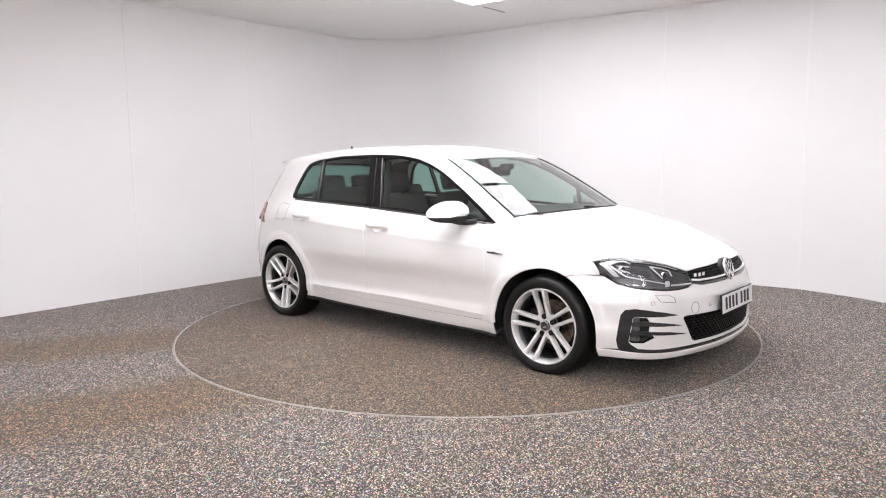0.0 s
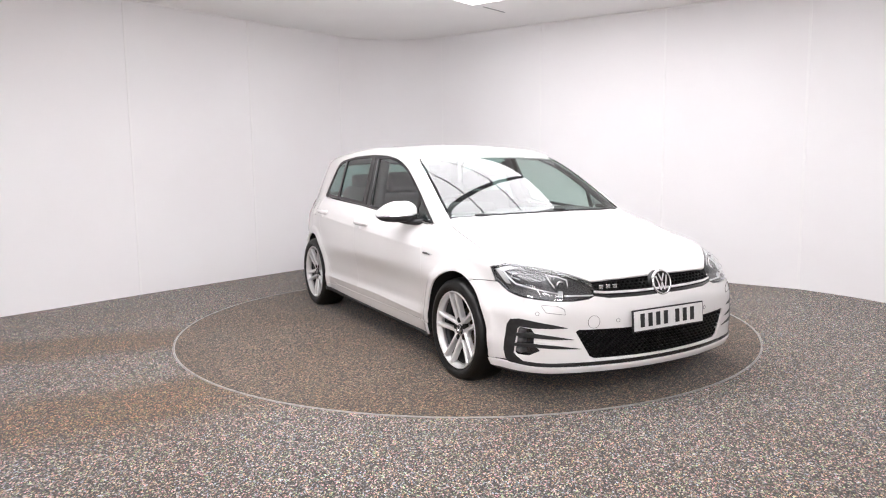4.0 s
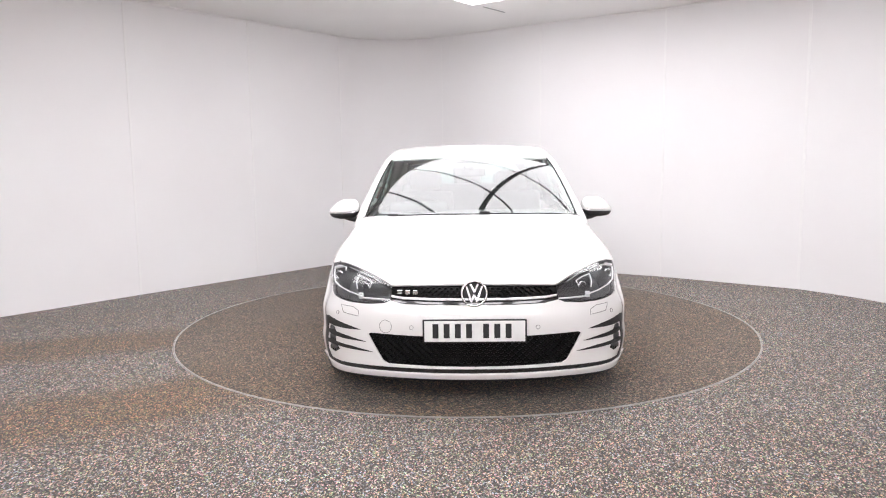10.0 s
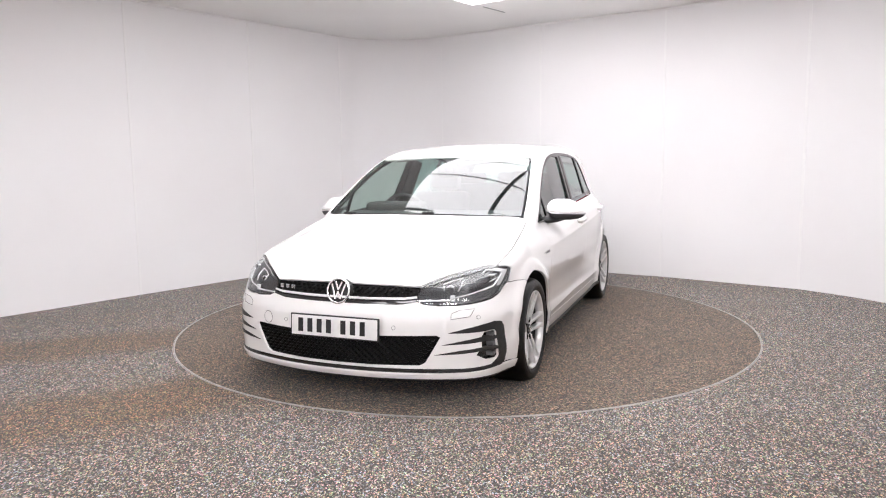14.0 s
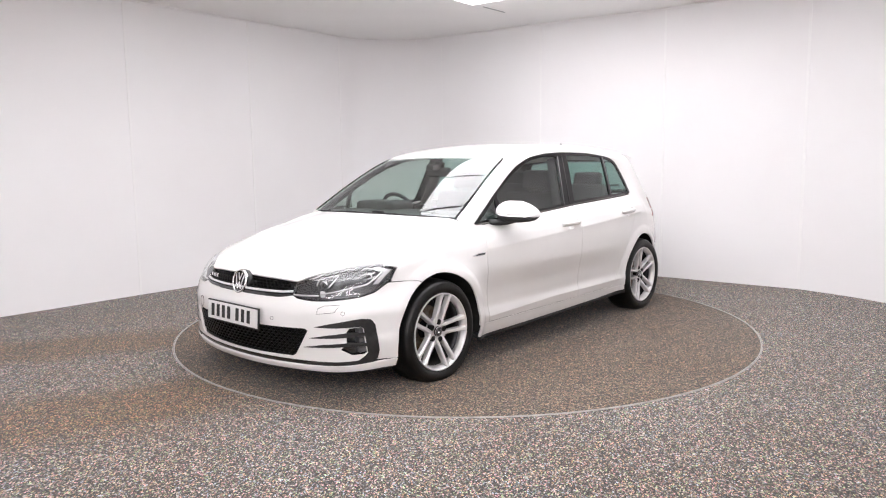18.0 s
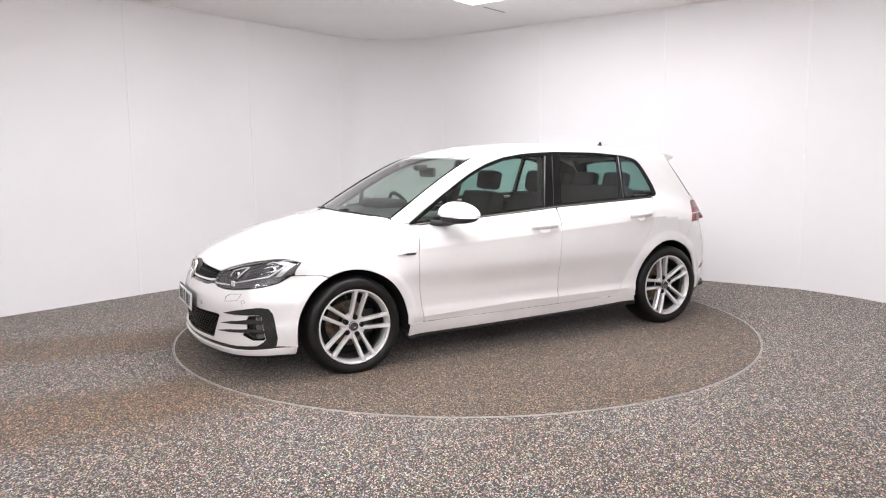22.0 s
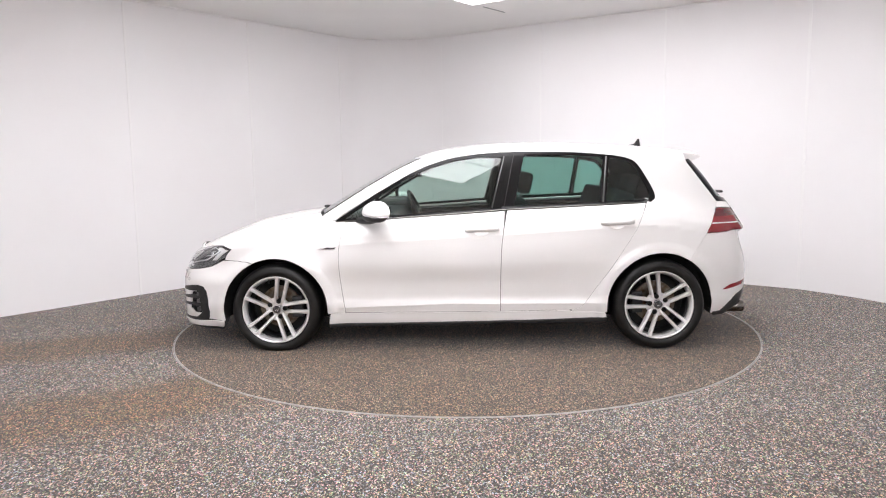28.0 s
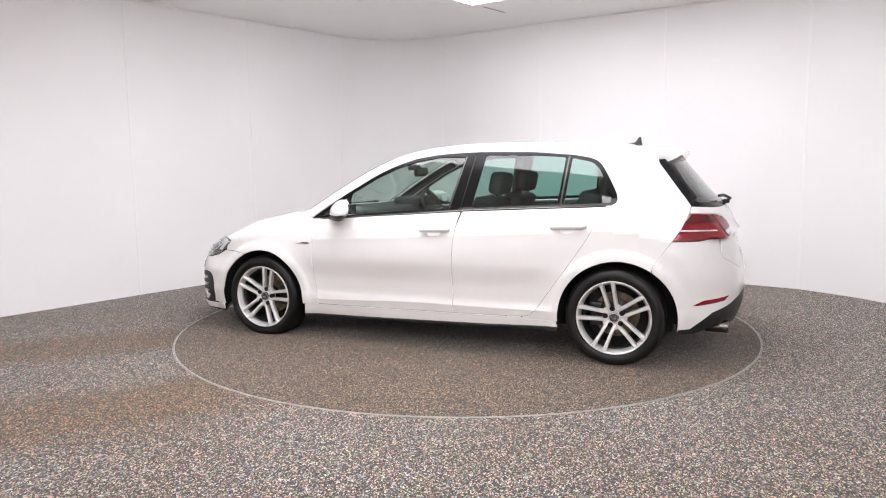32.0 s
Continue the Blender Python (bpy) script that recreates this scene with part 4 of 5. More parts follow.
panel("front_lip", "nose", both(ahead((0.0, 0.199), (0.4, 0.199), (0.6, 0.200)) + [(0.8, 0.202), (0.95, 0.210)] + beside((1.684, 0.212), (1.690, 0.172)) + [(0.95, 0.170), (0.8, 0.170)] + ahead((0.6, 0.171), (0.4, 0.171), (0.0, 0.171))), PAINT, CAR, off=0.008, gap=0.001, step=0.03)
panel("splitter", "nose", both(ahead((0.0, 0.170), (0.4, 0.170), (0.6, 0.170)) + [(0.8, 0.169), (0.95, 0.168)] + beside((1.695, 0.170), (1.70, 0.146)) + [(0.95, 0.144), (0.8, 0.144)] + ahead((0.6, 0.144), (0.4, 0.144), (0.0, 0.144))), BLACK_PLASTIC, CAR, off=-0.002, gap=0.001, step=0.04, deep=0.10, label="matt black front splitter")

grille = both(ahead((0.0, 0.653)) + [(0.2, 0.651), (0.40, 0.646), (0.485, 0.641), (0.465, 0.577)] + ahead((0.36, 0.560), (0.2, 0.558), (0.0, 0.558)))
GRILLE = panel("upper_grille", "nose", grille, DARK, CAR, off=-0.022, gap=0, step=0.04, label="black honeycomb upper grille")
panel("grille_strip", "nose", both(ahead((0.0, 0.588)) + [(0.2, 0.588), (0.40, 0.591), (0.466, 0.598), (0.464, 0.590), (0.40, 0.582), (0.2, 0.579)] + ahead((0.0, 0.579))), SATIN, GRILLE, off=0.004, gap=0, step=0.03, label="slim bright strip across the grille")
panel("grille_base", "nose", both(ahead((0.0, 0.571)) + [(0.2, 0.571), (0.40, 0.573), (0.464, 0.582), (0.462, 0.573), (0.40, 0.562), (0.2, 0.559)] + ahead((0.0, 0.559))), BLACK_GLOSS, GRILLE, off=0.0, gap=0, step=0.03)

lamp = LAMP_LINE + [(0.468, 0.61)] + LAMP_LOW + [(1.046, 0.645), (1.086, 0.707), (1.05, 0.722)]
HEADLIGHTS = panel("headlight", "nose", lamp, LAMP_GREY, CAR, mirror=True, off=-0.03, step=0.03, label="angular headlight with grey bezel and white light strips")
panel("lens", "nose", lamp, CLEAR, HEADLIGHTS, mirror=True, off=0.0, step=0.03, deep=0.006)
panel("bezel", "nose", lamp, BLACK_GLOSS, HEADLIGHTS, mirror=True, off=-0.006, step=0.03, deep=0.02, gap=0.001, holes=[inset(evenly(np.array(lamp), 0.03), 0.006)])


def lamp_strip(host, line, radius, mat, sink, name, flip):
    p = onto("nose", line)
    p = p - normals(p) * sink
    return part(name, tube([(x, y * flip, z) for x, y, z in p], radius, 6), mat, host, smooth=True)


# dark shades round the lamp units, and the silvered reflector at the outer end
panel("lamp_shade", "nose", [(0.745, 0.612), (0.90, 0.636), (0.982, 0.704), (0.897, 0.724), (0.764, 0.699), (0.752, 0.664)], LAMP_SHADE, HEADLIGHTS, mirror=True, off=-0.024, gap=0, step=0.03, deep=0.004)
panel("lamp_shade", "nose", [(0.476, 0.635), (0.509, 0.650), (0.594, 0.668), (0.735, 0.694), (0.690, 0.628), (0.640, 0.566), (0.50, 0.567), (0.470, 0.590)], LAMP_SHADE, HEADLIGHTS, mirror=True, off=-0.024, gap=0, step=0.03, deep=0.004)
panel("side_reflector", "nose", [(0.957, 0.729), (1.055, 0.704), (1.000, 0.655), (0.969, 0.628), (0.940, 0.628), (1.004, 0.700), (0.938, 0.722)], SATIN, HEADLIGHTS, mirror=True, off=-0.014, gap=0, step=0.02, deep=0.006, label="silvered side reflector")
for side, s in zip(HEADLIGHTS, (1, -1)):
    lamp_strip(side, curve_through([(0.472, 0.577), (0.55, 0.578), (0.632, 0.580)], 5), 0.0050, SATIN, 0.010, "light_strip", s)
    lamp_strip(side, [(0.612, 0.632), (0.618, 0.662), (0.675, 0.678), (0.737, 0.688)], 0.0034, SATIN, 0.012, "light_strip", s)
    lamp_strip(side, [(0.737, 0.688), (0.708, 0.655), (0.682, 0.624)], 0.0038, SIGNAL, 0.012, "light_strip", s)
    lamp_strip(side, [(0.640, 0.588), (0.73, 0.605), (0.82, 0.620), (0.90, 0.632)], 0.0036, SATIN, 0.012, "light_strip", s)
    lamp_strip(side, [(0.82, 0.620), (0.90, 0.632), (0.95, 0.664), (0.991, 0.698)], 0.0052, SIGNAL, 0.012, "light_strip", s)
    lamp_strip(side, [(0.991, 0.698), (0.94, 0.716), (0.895, 0.720), (0.862, 0.706)], 0.0046, SIGNAL, 0.012, "light_strip", s)
    lamp_strip(side, [(0.874, 0.694), (0.949, 0.699)], 0.0030, SIGNAL, 0.016, "light_strip", s)
    lamp_strip(side, [(0.879, 0.662), (0.951, 0.676)], 0.0030, SIGNAL, 0.016, "light_strip", s)
    # row of small ribs under the upper edge
    for u, v in curve_through([(0.56, 0.660), (0.64, 0.682), (0.74, 0.700), (0.84, 0.715)], 7):
        lamp_strip(side, [(u, v), (u + 0.006, v + 0.0012)], 0.0026, SATIN, 0.006, "rib", s)
    # block of the running light, its white colour standing for the lightbox's glint
    p = onto("nose", [(0.650, 0.592)])
    n = normals(p)[0] * np.array([1, s, 1])
    block = Matrix.Translation(p[0] * np.array([1, s, 1]) - n * 0.020) @ Vector((n[0], n[1], 0)).to_track_quat("Y", "Z").to_matrix().to_4x4()
    part("running_light_glint", moved(box((0.026, 0.014, 0.034), bevel=0.004), block), SIGNAL, side, "running light block coloured white for a reflected glint")
    for u, v, r in ((0.648, 0.645, 0.022), (0.912, 0.680, 0.026)):
        p = onto("nose", [(u, v)])
        n = normals(p)[0] * np.array([1, s, 1])
        c = (p[0] * np.array([1, s, 1])) - n * 0.03
        turn = Matrix.Translation(c) @ Vector((1, 0.35 * s, 0.1)).to_track_quat("Y", "Z").to_matrix().to_4x4()
        part("projector", moved(lathe([(0.0, 0.012), (r * 0.5, 0.009), (r * 0.8, 0.0), (r * 0.8, -0.01)], 28), turn), BLACK_GLOSS, side, "round glossy projector lens", smooth=True)
        part("projector_ring", moved(lathe([(r * 0.78, -0.01), (r * 0.80, 0.006), (r, 0.004), (r * 1.02, -0.012)], 28), turn), CHROME, side, smooth=True)
        part("reflector_cup", moved(box((r * 2.3, 0.012, r * 1.9), (0, -0.016, 0), 0.004), turn), LAMP_GREY, side)

# ---- wheels ----
def wheel(phase, height):
    """One wheel; phase is where its spokes stand, height that of its hub. The loaded tyre is flat where it stands."""
    thing = empty("wheel")
    thing.parent = CAR
    t = 0.112
    profile = [(0.232, -t), (0.262, -t), (0.288, -t * 0.96), (0.303, -t * 0.84), (0.3100, -t * 0.62), (0.3125, -t * 0.2), (0.3125, t * 0.2), (0.3100, t * 0.62), (0.304, t * 0.86), (0.296, t * 0.98), (0.284, t * 1.07), (0.268, t * 1.10), (0.250, t * 1.07), (0.240, t * 1.02), (0.234, t * 0.97), (0.230, t * 0.9), (0.228, -t * 0.9)]
    tyre = lathe(profile, 96, "y", True)
    for v in tyre.verts:
        if v.co.z < 0.004 - height:
            v.co.y += 0.35 * (0.004 - height - v.co.z) * (1 if v.co.y > 0 else -1)
            v.co.z = 0.001 - height + 0.003 * (abs(v.co.y) / t) ** 4
    tyre = part("tyre", tyre, RUBBER, thing, "black low-profile tyre", smooth=True)
    for r in (0.262, 0.289):
        y = 1.098 if r < 0.27 else 1.045
        part("sidewall_ridge", lathe([(r - 0.0022, t * y - 0.003), (r, t * y + 0.0016), (r + 0.0022, t * y - 0.004)], 64), RUBBER, tyre, smooth=True)
    rim = part("rim", lathe([(0.232, t * 0.92), (0.2345, t * 1.0), (0.231, t * 1.035), (0.2255, t * 1.02), (0.221, t * 0.93), (0.216, t * 0.80), (0.207, t * 0.62), (0.222, t * 0.60)], 96, "y", True), ALLOY, thing, "silver five twin-spoke alloy rim", smooth=True)
    # the barrel's shade is put into its darker alloy colour
    part("barrel", lathe([(0.210, t * 0.64), (0.205, t * 0.3), (0.200, -t * 0.9), (0.214, -t * 0.9), (0.222, t * 0.5)], 48, "y", True), ALLOY_DARK, rim, "inner rim barrel with its shade put into the colour", smooth=True)
    # dark disc added to stand for the shade behind the spokes
    part("shade_disc", lathe([(0.0, -t * 0.5), (0.200, -t * 0.5), (0.200, -t * 0.62), (0.0, -t * 0.62)], 40), DARK, rim)
    va = radians(phase + 36 + 9)
    part("valve", tube([(0.209 * math.cos(va), t * 0.70, 0.209 * math.sin(va)), (0.188 * math.cos(va), t * 0.80, 0.188 * math.sin(va))], 0.0045, 6), BLACK_PLASTIC, rim)
    for i in range(5):
        a = radians(phase + 72 * i)
        for s in (-1, 1):
            bm = bmesh.new()
            rows = []
            for r, off, w, y, d in ((0.030, 0.021, 0.012, t * 0.66, 0.03), (0.060, 0.0245, 0.0115, t * 0.74, 0.034), (0.10, 0.0275, 0.0105, t * 0.82, 0.036), (0.15, 0.031, 0.0105, t * 0.90, 0.036), (0.195, 0.0345, 0.0115, t * 0.97, 0.034), (0.214, 0.0360, 0.0135, t * 1.0, 0.03), (0.2265, 0.0368, 0.018, t * 1.01, 0.02)):
                quad = []
                for dx, dy in ((-w * 1.15, -d), (-w, -0.007), (-w + 0.0045, 0.0), (w - 0.0045, 0.0), (w, -0.007), (w * 1.15, -d)):
                    u, v = r, s * off + dx
                    quad.append(bm.verts.new((u * math.cos(a) - v * math.sin(a), y + dy, u * math.sin(a) + v * math.cos(a))))
                rows.append(quad)
            for p, q in zip(rows, rows[1:]):
                for k in range(6):
                    bm.faces.new((p[k], p[(k + 1) % 6], q[(k + 1) % 6], q[k]))
            bm.faces.new(rows[0])
            bm.faces.new(rows[-1][::-1])
            bmesh.ops.recalc_face_normals(bm, faces=bm.faces)
            part("spoke", bm, ALLOY, rim)
        b = a + radians(36)
        at = Matrix.Translation((0.056 * math.cos(a), 0.0, 0.056 * math.sin(a)))
        part("bolt", moved(lathe([(0.0, t * 0.765), (0.008, t * 0.765), (0.0095, t * 0.75), (0.0095, t * 0.5)], 6), at), GRILLE_BLACK, rim, "black wheel bolt")
        # flat dark disc in place of a hollow, coloured as the recess's shade
        part("bolt_shade", moved(lathe([(0.0, t * 0.745), (0.0150, t * 0.745), (0.0168, t * 0.73), (0.0168, t * 0.5)], 20), at), DARK, rim)
        part("web", prism([(0.03 * math.cos(b - 0.5), 0.03 * math.sin(b - 0.5)), (0.083 * math.cos(b - 0.20), 0.083 * math.sin(b - 0.20)), (0.083 * math.cos(b + 0.20), 0.083 * math.sin(b + 0.20)), (0.03 * math.cos(b + 0.5), 0.03 * math.sin(b + 0.5))], t * 0.4, t * 0.68, bevel=0.003), ALLOY, rim)
    part("hub", lathe([(0.0, t * 0.68), (0.050, t * 0.68), (0.066, t * 0.60), (0.068, t * 0.35), (0.0, t * 0.35)], 40), ALLOY, rim)
    cap = part("centre_cap", lathe([(0.0, t * 0.80), (0.026, t * 0.79), (0.030, t * 0.74), (0.030, t * 0.66)], 32), ALLOY_DARK, rim, "black centre cap with a bright emblem")
    part("cap_ring", lathe([(0.025, t * 0.78), (0.025, t * 0.805), (0.029, t * 0.80), (0.029, t * 0.77)], 32, "y", True), CHROME, rim)
    turn = pose(0, 0, 0, 0, 90 - phase - 72, 0)
    for x0, z0, x1, z1 in ((-0.015, 0.012, -0.006, -0.016), (-0.006, -0.016, 0.0, 0.0), (0.0, 0.0, 0.006, -0.016), (0.006, -0.016, 0.015, 0.012)):
        part("cap_mark", moved(tube([(x0, t * 0.805, z0), (x1, t * 0.805, z1)], 0.0026, 5), turn), CHROME, cap)
    return thing


def brake(x, y, z, s):
    part("brake_disc", moved(lathe([(0.06, 0.03), (0.145, 0.03), (0.145, 0.008), (0.06, 0.008)], 48, "y", True), pose(x, y - 0.035 * s - 0.02, z)), STEEL, CAR, "rust-tinged steel brake disc")
    bm = box((0.08, 0.05, 0.15), bevel=0.012)
    part("brake_caliper", moved(bm, pose(x - 0.125 if x > 0 else x + 0.125, y - 0.02 * s, z)), ALLOY_DARK, CAR)


# spokes of the four wheels stand at angles of their own
for x, s, phase, height in ((1.318, 1, 31, 0.289), (1.318, -1, 8, 0.289), (-1.312, 1, 6, 0.306), (-1.312, -1, 53, 0.306)):
    y = s * 0.755
    one = wheel(phase, height)
    one.matrix_basis = pose(x, y, height) @ (Matrix.Identity(4) if s > 0 else pose(0, 0, 0, 0, 0, 180))
    brake(x, y, height, s)

# dark inside of the arches, and the floor pan
for i in (0, 1):
    for s in (1, -1):
        cx, cz, r = ARCHES[i]
        line = [(cx + (r + 0.012) * math.cos(a), cz + (r + 0.012) * math.sin(a)) for a in np.linspace(-0.18, math.pi + 0.18, 25)]
        v, f = [], []
        rim = onto("side", [(u, max(w, 0.2)) for u, w in line])
        v += [(u, s * (min(0.862, p[1] - 0.012) if abs(p[1]) < 1 else 0.75), w) for (u, w), p in zip(line, rim)]
        v += [(u, s * 0.56, w) for u, w in line]
        n = len(line)
        f += [(k, k + 1, n + k + 1, n + k) for k in range(n - 1)] + [tuple(range(n, 2 * n))]
        part("arch_liner", (v, [], f), DARK, CAR, "black wheel arch liner")
part("floor_pan", box((3.3, 1.10, 0.06), (0, 0, 0.20), 0.02), DARK, CAR)
part("floor_pan", box((1.75, 1.62, 0.06), (0.0, 0, 0.205), 0.02), DARK, CAR)
part("engine_bay", box((0.90, 1.06, 0.5), (1.50, 0, 0.45), 0.05), DARK, CAR)
part("boot_tub", box((0.62, 1.06, 0.5), (-1.55, 0, 0.50), 0.05), DARK, CAR)


# ---- tail ----
def hind(*yz):
    return [tuple(v) for v in as_view("tail", onto("behind", yz))]


def flank(*xz):
    return [tuple(v) for v in as_view("tail", onto("side", xz))]


glass_edge = [(-1.532, 1.292), (-1.549, 1.267), (-1.651, 1.129), (-1.746, 1.002)]
rear_glass = both(hind((0.0, 1.315), (0.35, 1.308)) + flank(*glass_edge) + hind((0.52, 0.990), (0.3, 0.985), (0.0, 0.982)))
rear_hole = both(hind((0.0, 1.29), (0.33, 1.283), (0.50, 1.262), (0.60, 1.10), (0.635, 1.035), (0.60, 1.022), (0.3, 1.013), (0.0, 1.01)))
SCREEN_BORDER = panel("rear_screen", "tail", rear_glass, REAR_GLASS, CAR, off=-0.003, gap=0.0, step=0.03, holes=[rear_hole], label="dark privacy-tinted rear window with black border")
panel("pane", "tail", inset(evenly(rear_hole, 0.05), -0.008), REAR_PANE, SCREEN_BORDER, off=-0.008, gap=0.0, step=0.05, deep=0.003)
tail_lamp = flank((-1.646, 0.788), (-1.70, 0.877), (-1.744, 0.952)) + hind((0.64, 0.951), (0.56, 0.945), (0.48, 0.930), (0.43, 0.900), (0.425, 0.868), (0.47, 0.835), (0.56, 0.812), (0.64, 0.802)) + flank((-1.80, 0.792))
TAIL_LIGHTS = panel("tail_light", "tail", tail_lamp, RED, CAR, mirror=True, off=0.002, step=0.024, label="wedge-shaped red tail light")
panel("light_bar", "tail", flank((-1.690, 0.854), (-1.690, 0.849)) + hind((0.645, 0.848), (0.645, 0.854)), SIGNAL, TAIL_LIGHTS, mirror=True, off=0.005, gap=0, step=0.03, deep=0.006, label="thin pale light bar")
panel("dark_band", "tail", flank((-1.712, 0.895), (-1.744, 0.945)) + hind((0.63, 0.944), (0.60, 0.90)), RED_DARK, TAIL_LIGHTS, mirror=True, off=0.004, gap=0, step=0.03, deep=0.005)
panel("lamp_split", "tail", hind((0.600, 0.948), (0.594, 0.948), (0.570, 0.810), (0.577, 0.810)), DARK, TAIL_LIGHTS, mirror=True, off=0.0045, gap=0, step=0.03, deep=0.006)
panel("reverse_lens", "tail", hind((0.56, 0.842), (0.44, 0.858), (0.47, 0.838), (0.56, 0.815)), SIGNAL, TAIL_LIGHTS, mirror=True, off=0.0045, gap=0, step=0.03, deep=0.005)
hatch = both(hind((0.0, 0.980), (0.3, 0.983), (0.52, 0.988)) + flank((-1.747, 0.999), (-1.738, 0.957)) + hind((0.64, 0.955), (0.56, 0.949), (0.475, 0.934), (0.424, 0.902), (0.419, 0.866), (0.466, 0.830), (0.56, 0.808), (0.600, 0.800), (0.602, 0.68), (0.50, 0.635), (0.40, 0.60), (0.0, 0.60)))
panel("tailgate", "tail", hatch, PAINT, CAR, step=0.03)
arch_back = arch(1, 0, 125, 190, 12)
rear_bumper = both(hind((0.0, 0.596), (0.40, 0.596), (0.50, 0.631), (0.605, 0.677), (0.605, 0.797), (0.64, 0.798)) + flank((-1.80, 0.788), (-1.647, 0.786), *dense([(-1.647, 0.786), (-1.591, 0.71), (-1.531, 0.625)], 5)[1:]) + flank(*arch_back) + flank((-1.700, 0.243)) +
                   flank((-1.76, 0.244)) + hind((0.69, 0.345), (0.5, 0.41), (0.36, 0.435), (0.0, 0.44)))
panel("rear_bumper", "tail", rear_bumper, PAINT, CAR, step=0.026, gap=0.0012)
panel("diffuser", "tail", both(hind((0.0, 0.438), (0.36, 0.433), (0.5, 0.407), (0.69, 0.341)) + flank((-1.762, 0.240), (-1.702, 0.240), (-1.707, 0.212), (-1.79, 0.210)) + hind((0.64, 0.26), (0.45, 0.24), (0.0, 0.24))), BLACK_PLASTIC, CAR, off=-0.004, step=0.03, deep=0.08, label="matt black rear diffuser")
panel("reflector", "tail", flank((-1.774, 0.392), (-1.835, 0.422)) + hind((0.60, 0.442), (0.63, 0.415)) + flank((-1.80, 0.391)), RED, CAR, mirror=True, off=0.003, gap=0, step=0.03, label="slim red bumper reflector")
for y in (0.58, 0.49):
    for s in (1,):
        pipe = lathe([(0.030, 0.0), (0.038, 0.002), (0.040, 0.01), (0.038, 0.14), (0.033, 0.14), (0.033, 0.01)], 28, "y", True)
        part("exhaust_tip", moved(pipe, Matrix.Translation((-1.985, y, 0.240)) @ pose(0, 0, 0, 0, 0, -90)), SMOKED, CAR, "smoked chrome exhaust tip", smooth=True)


def spoiler():
    ys = np.linspace(-0.56, 0.56, 25)
    v, f = [], []
    fronts = [-1.49 - 0.03 * (1 - abs(y) / 0.56) for y in ys]
    seats = onto("top", [(x - d, y) for x, y in zip(fronts, ys) for d in (0, 0.05)])
    for i, y in enumerate(ys):
        k = abs(y) / 0.56
        x0, x1 = fronts[i], -1.695 + 0.035 * k ** 2.2
        tops = seats[2 * i:2 * i + 2]
        z1 = 1.349 - 0.032 * k ** 2
        row = [(x0, y, tops[0][2] + 0.001), (x0 - 0.06, y, tops[1][2] + 0.004), ((x0 + x1) / 2 - 0.03, y, (tops[1][2] + z1) / 2 + 0.006), (x1 + 0.01, y, z1), (x1, y, z1 - 0.006), (x1 + 0.008, y, z1 - 0.016), (x1 + 0.09, y, z1 - 0.052), (x0 - 0.02, y, tops[0][2] - 0.05)]
        v += row
    n = 8
    for i in range(len(ys) - 1):
        for k in range(n):
            a, b = i * n + k, i * n + (k + 1) % n
            f.append((a, b, b + n, a + n))
    f += [tuple(range(n))[::-1], tuple(range(len(v) - n, len(v)))]
    bm = bmesh.new()
    vs = [bm.verts.new(p) for p in v]
    for q in f:
        bm.faces.new([vs[i] for i in q])
    bmesh.ops.recalc_face_normals(bm, faces=bm.faces)
    for e in bm.edges:
        e.smooth = not (len(e.link_faces) == 2 and e.calc_face_angle(0) > 0.7)
    part("roof_spoiler", bm, PAINT, CAR, smooth=True)


spoiler()
part("rear_wiper", tube([(-1.945, 0.0, 1.0), (-1.97, 0.02, 1.02), (-1.93, 0.12, 1.045), (-1.90, 0.32, 1.05)], 0.010, 8), BLACK_PLASTIC, CAR, "black rear wiper")
part("wiper_hub", box((0.045, 0.04, 0.03), (-1.945, 0.0, 0.998), 0.010), BLACK_PLASTIC, CAR)

# shark-fin aerial
fin = bmesh.new()
rows = []
for x, w, z in ((-1.245, 0.004, 1.406), (-1.285, 0.017, 1.408), (-1.325, 0.016, 1.416), (-1.350, 0.006, 1.452), (-1.363, 0.004, 1.453), (-1.370, 0.012, 1.414), (-1.375, 0.01, 1.396)):
    rows.append([fin.verts.new((x, -w, 1.388)), fin.verts.new((x, -w * 0.5, z)), fin.verts.new((x, w * 0.5, z)), fin.verts.new((x, w, 1.388))])
for p, q in zip(rows, rows[1:]):
    for k in range(4):
        fin.faces.new((p[k], p[(k + 1) % 4], q[(k + 1) % 4], q[k]))
fin.faces.new(rows[0])
fin.faces.new(rows[-1][::-1])
bmesh.ops.recalc_face_normals(fin, faces=fin.faces)
part("aerial", fin, BLACK_GLOSS, CAR, "black shark-fin aerial")


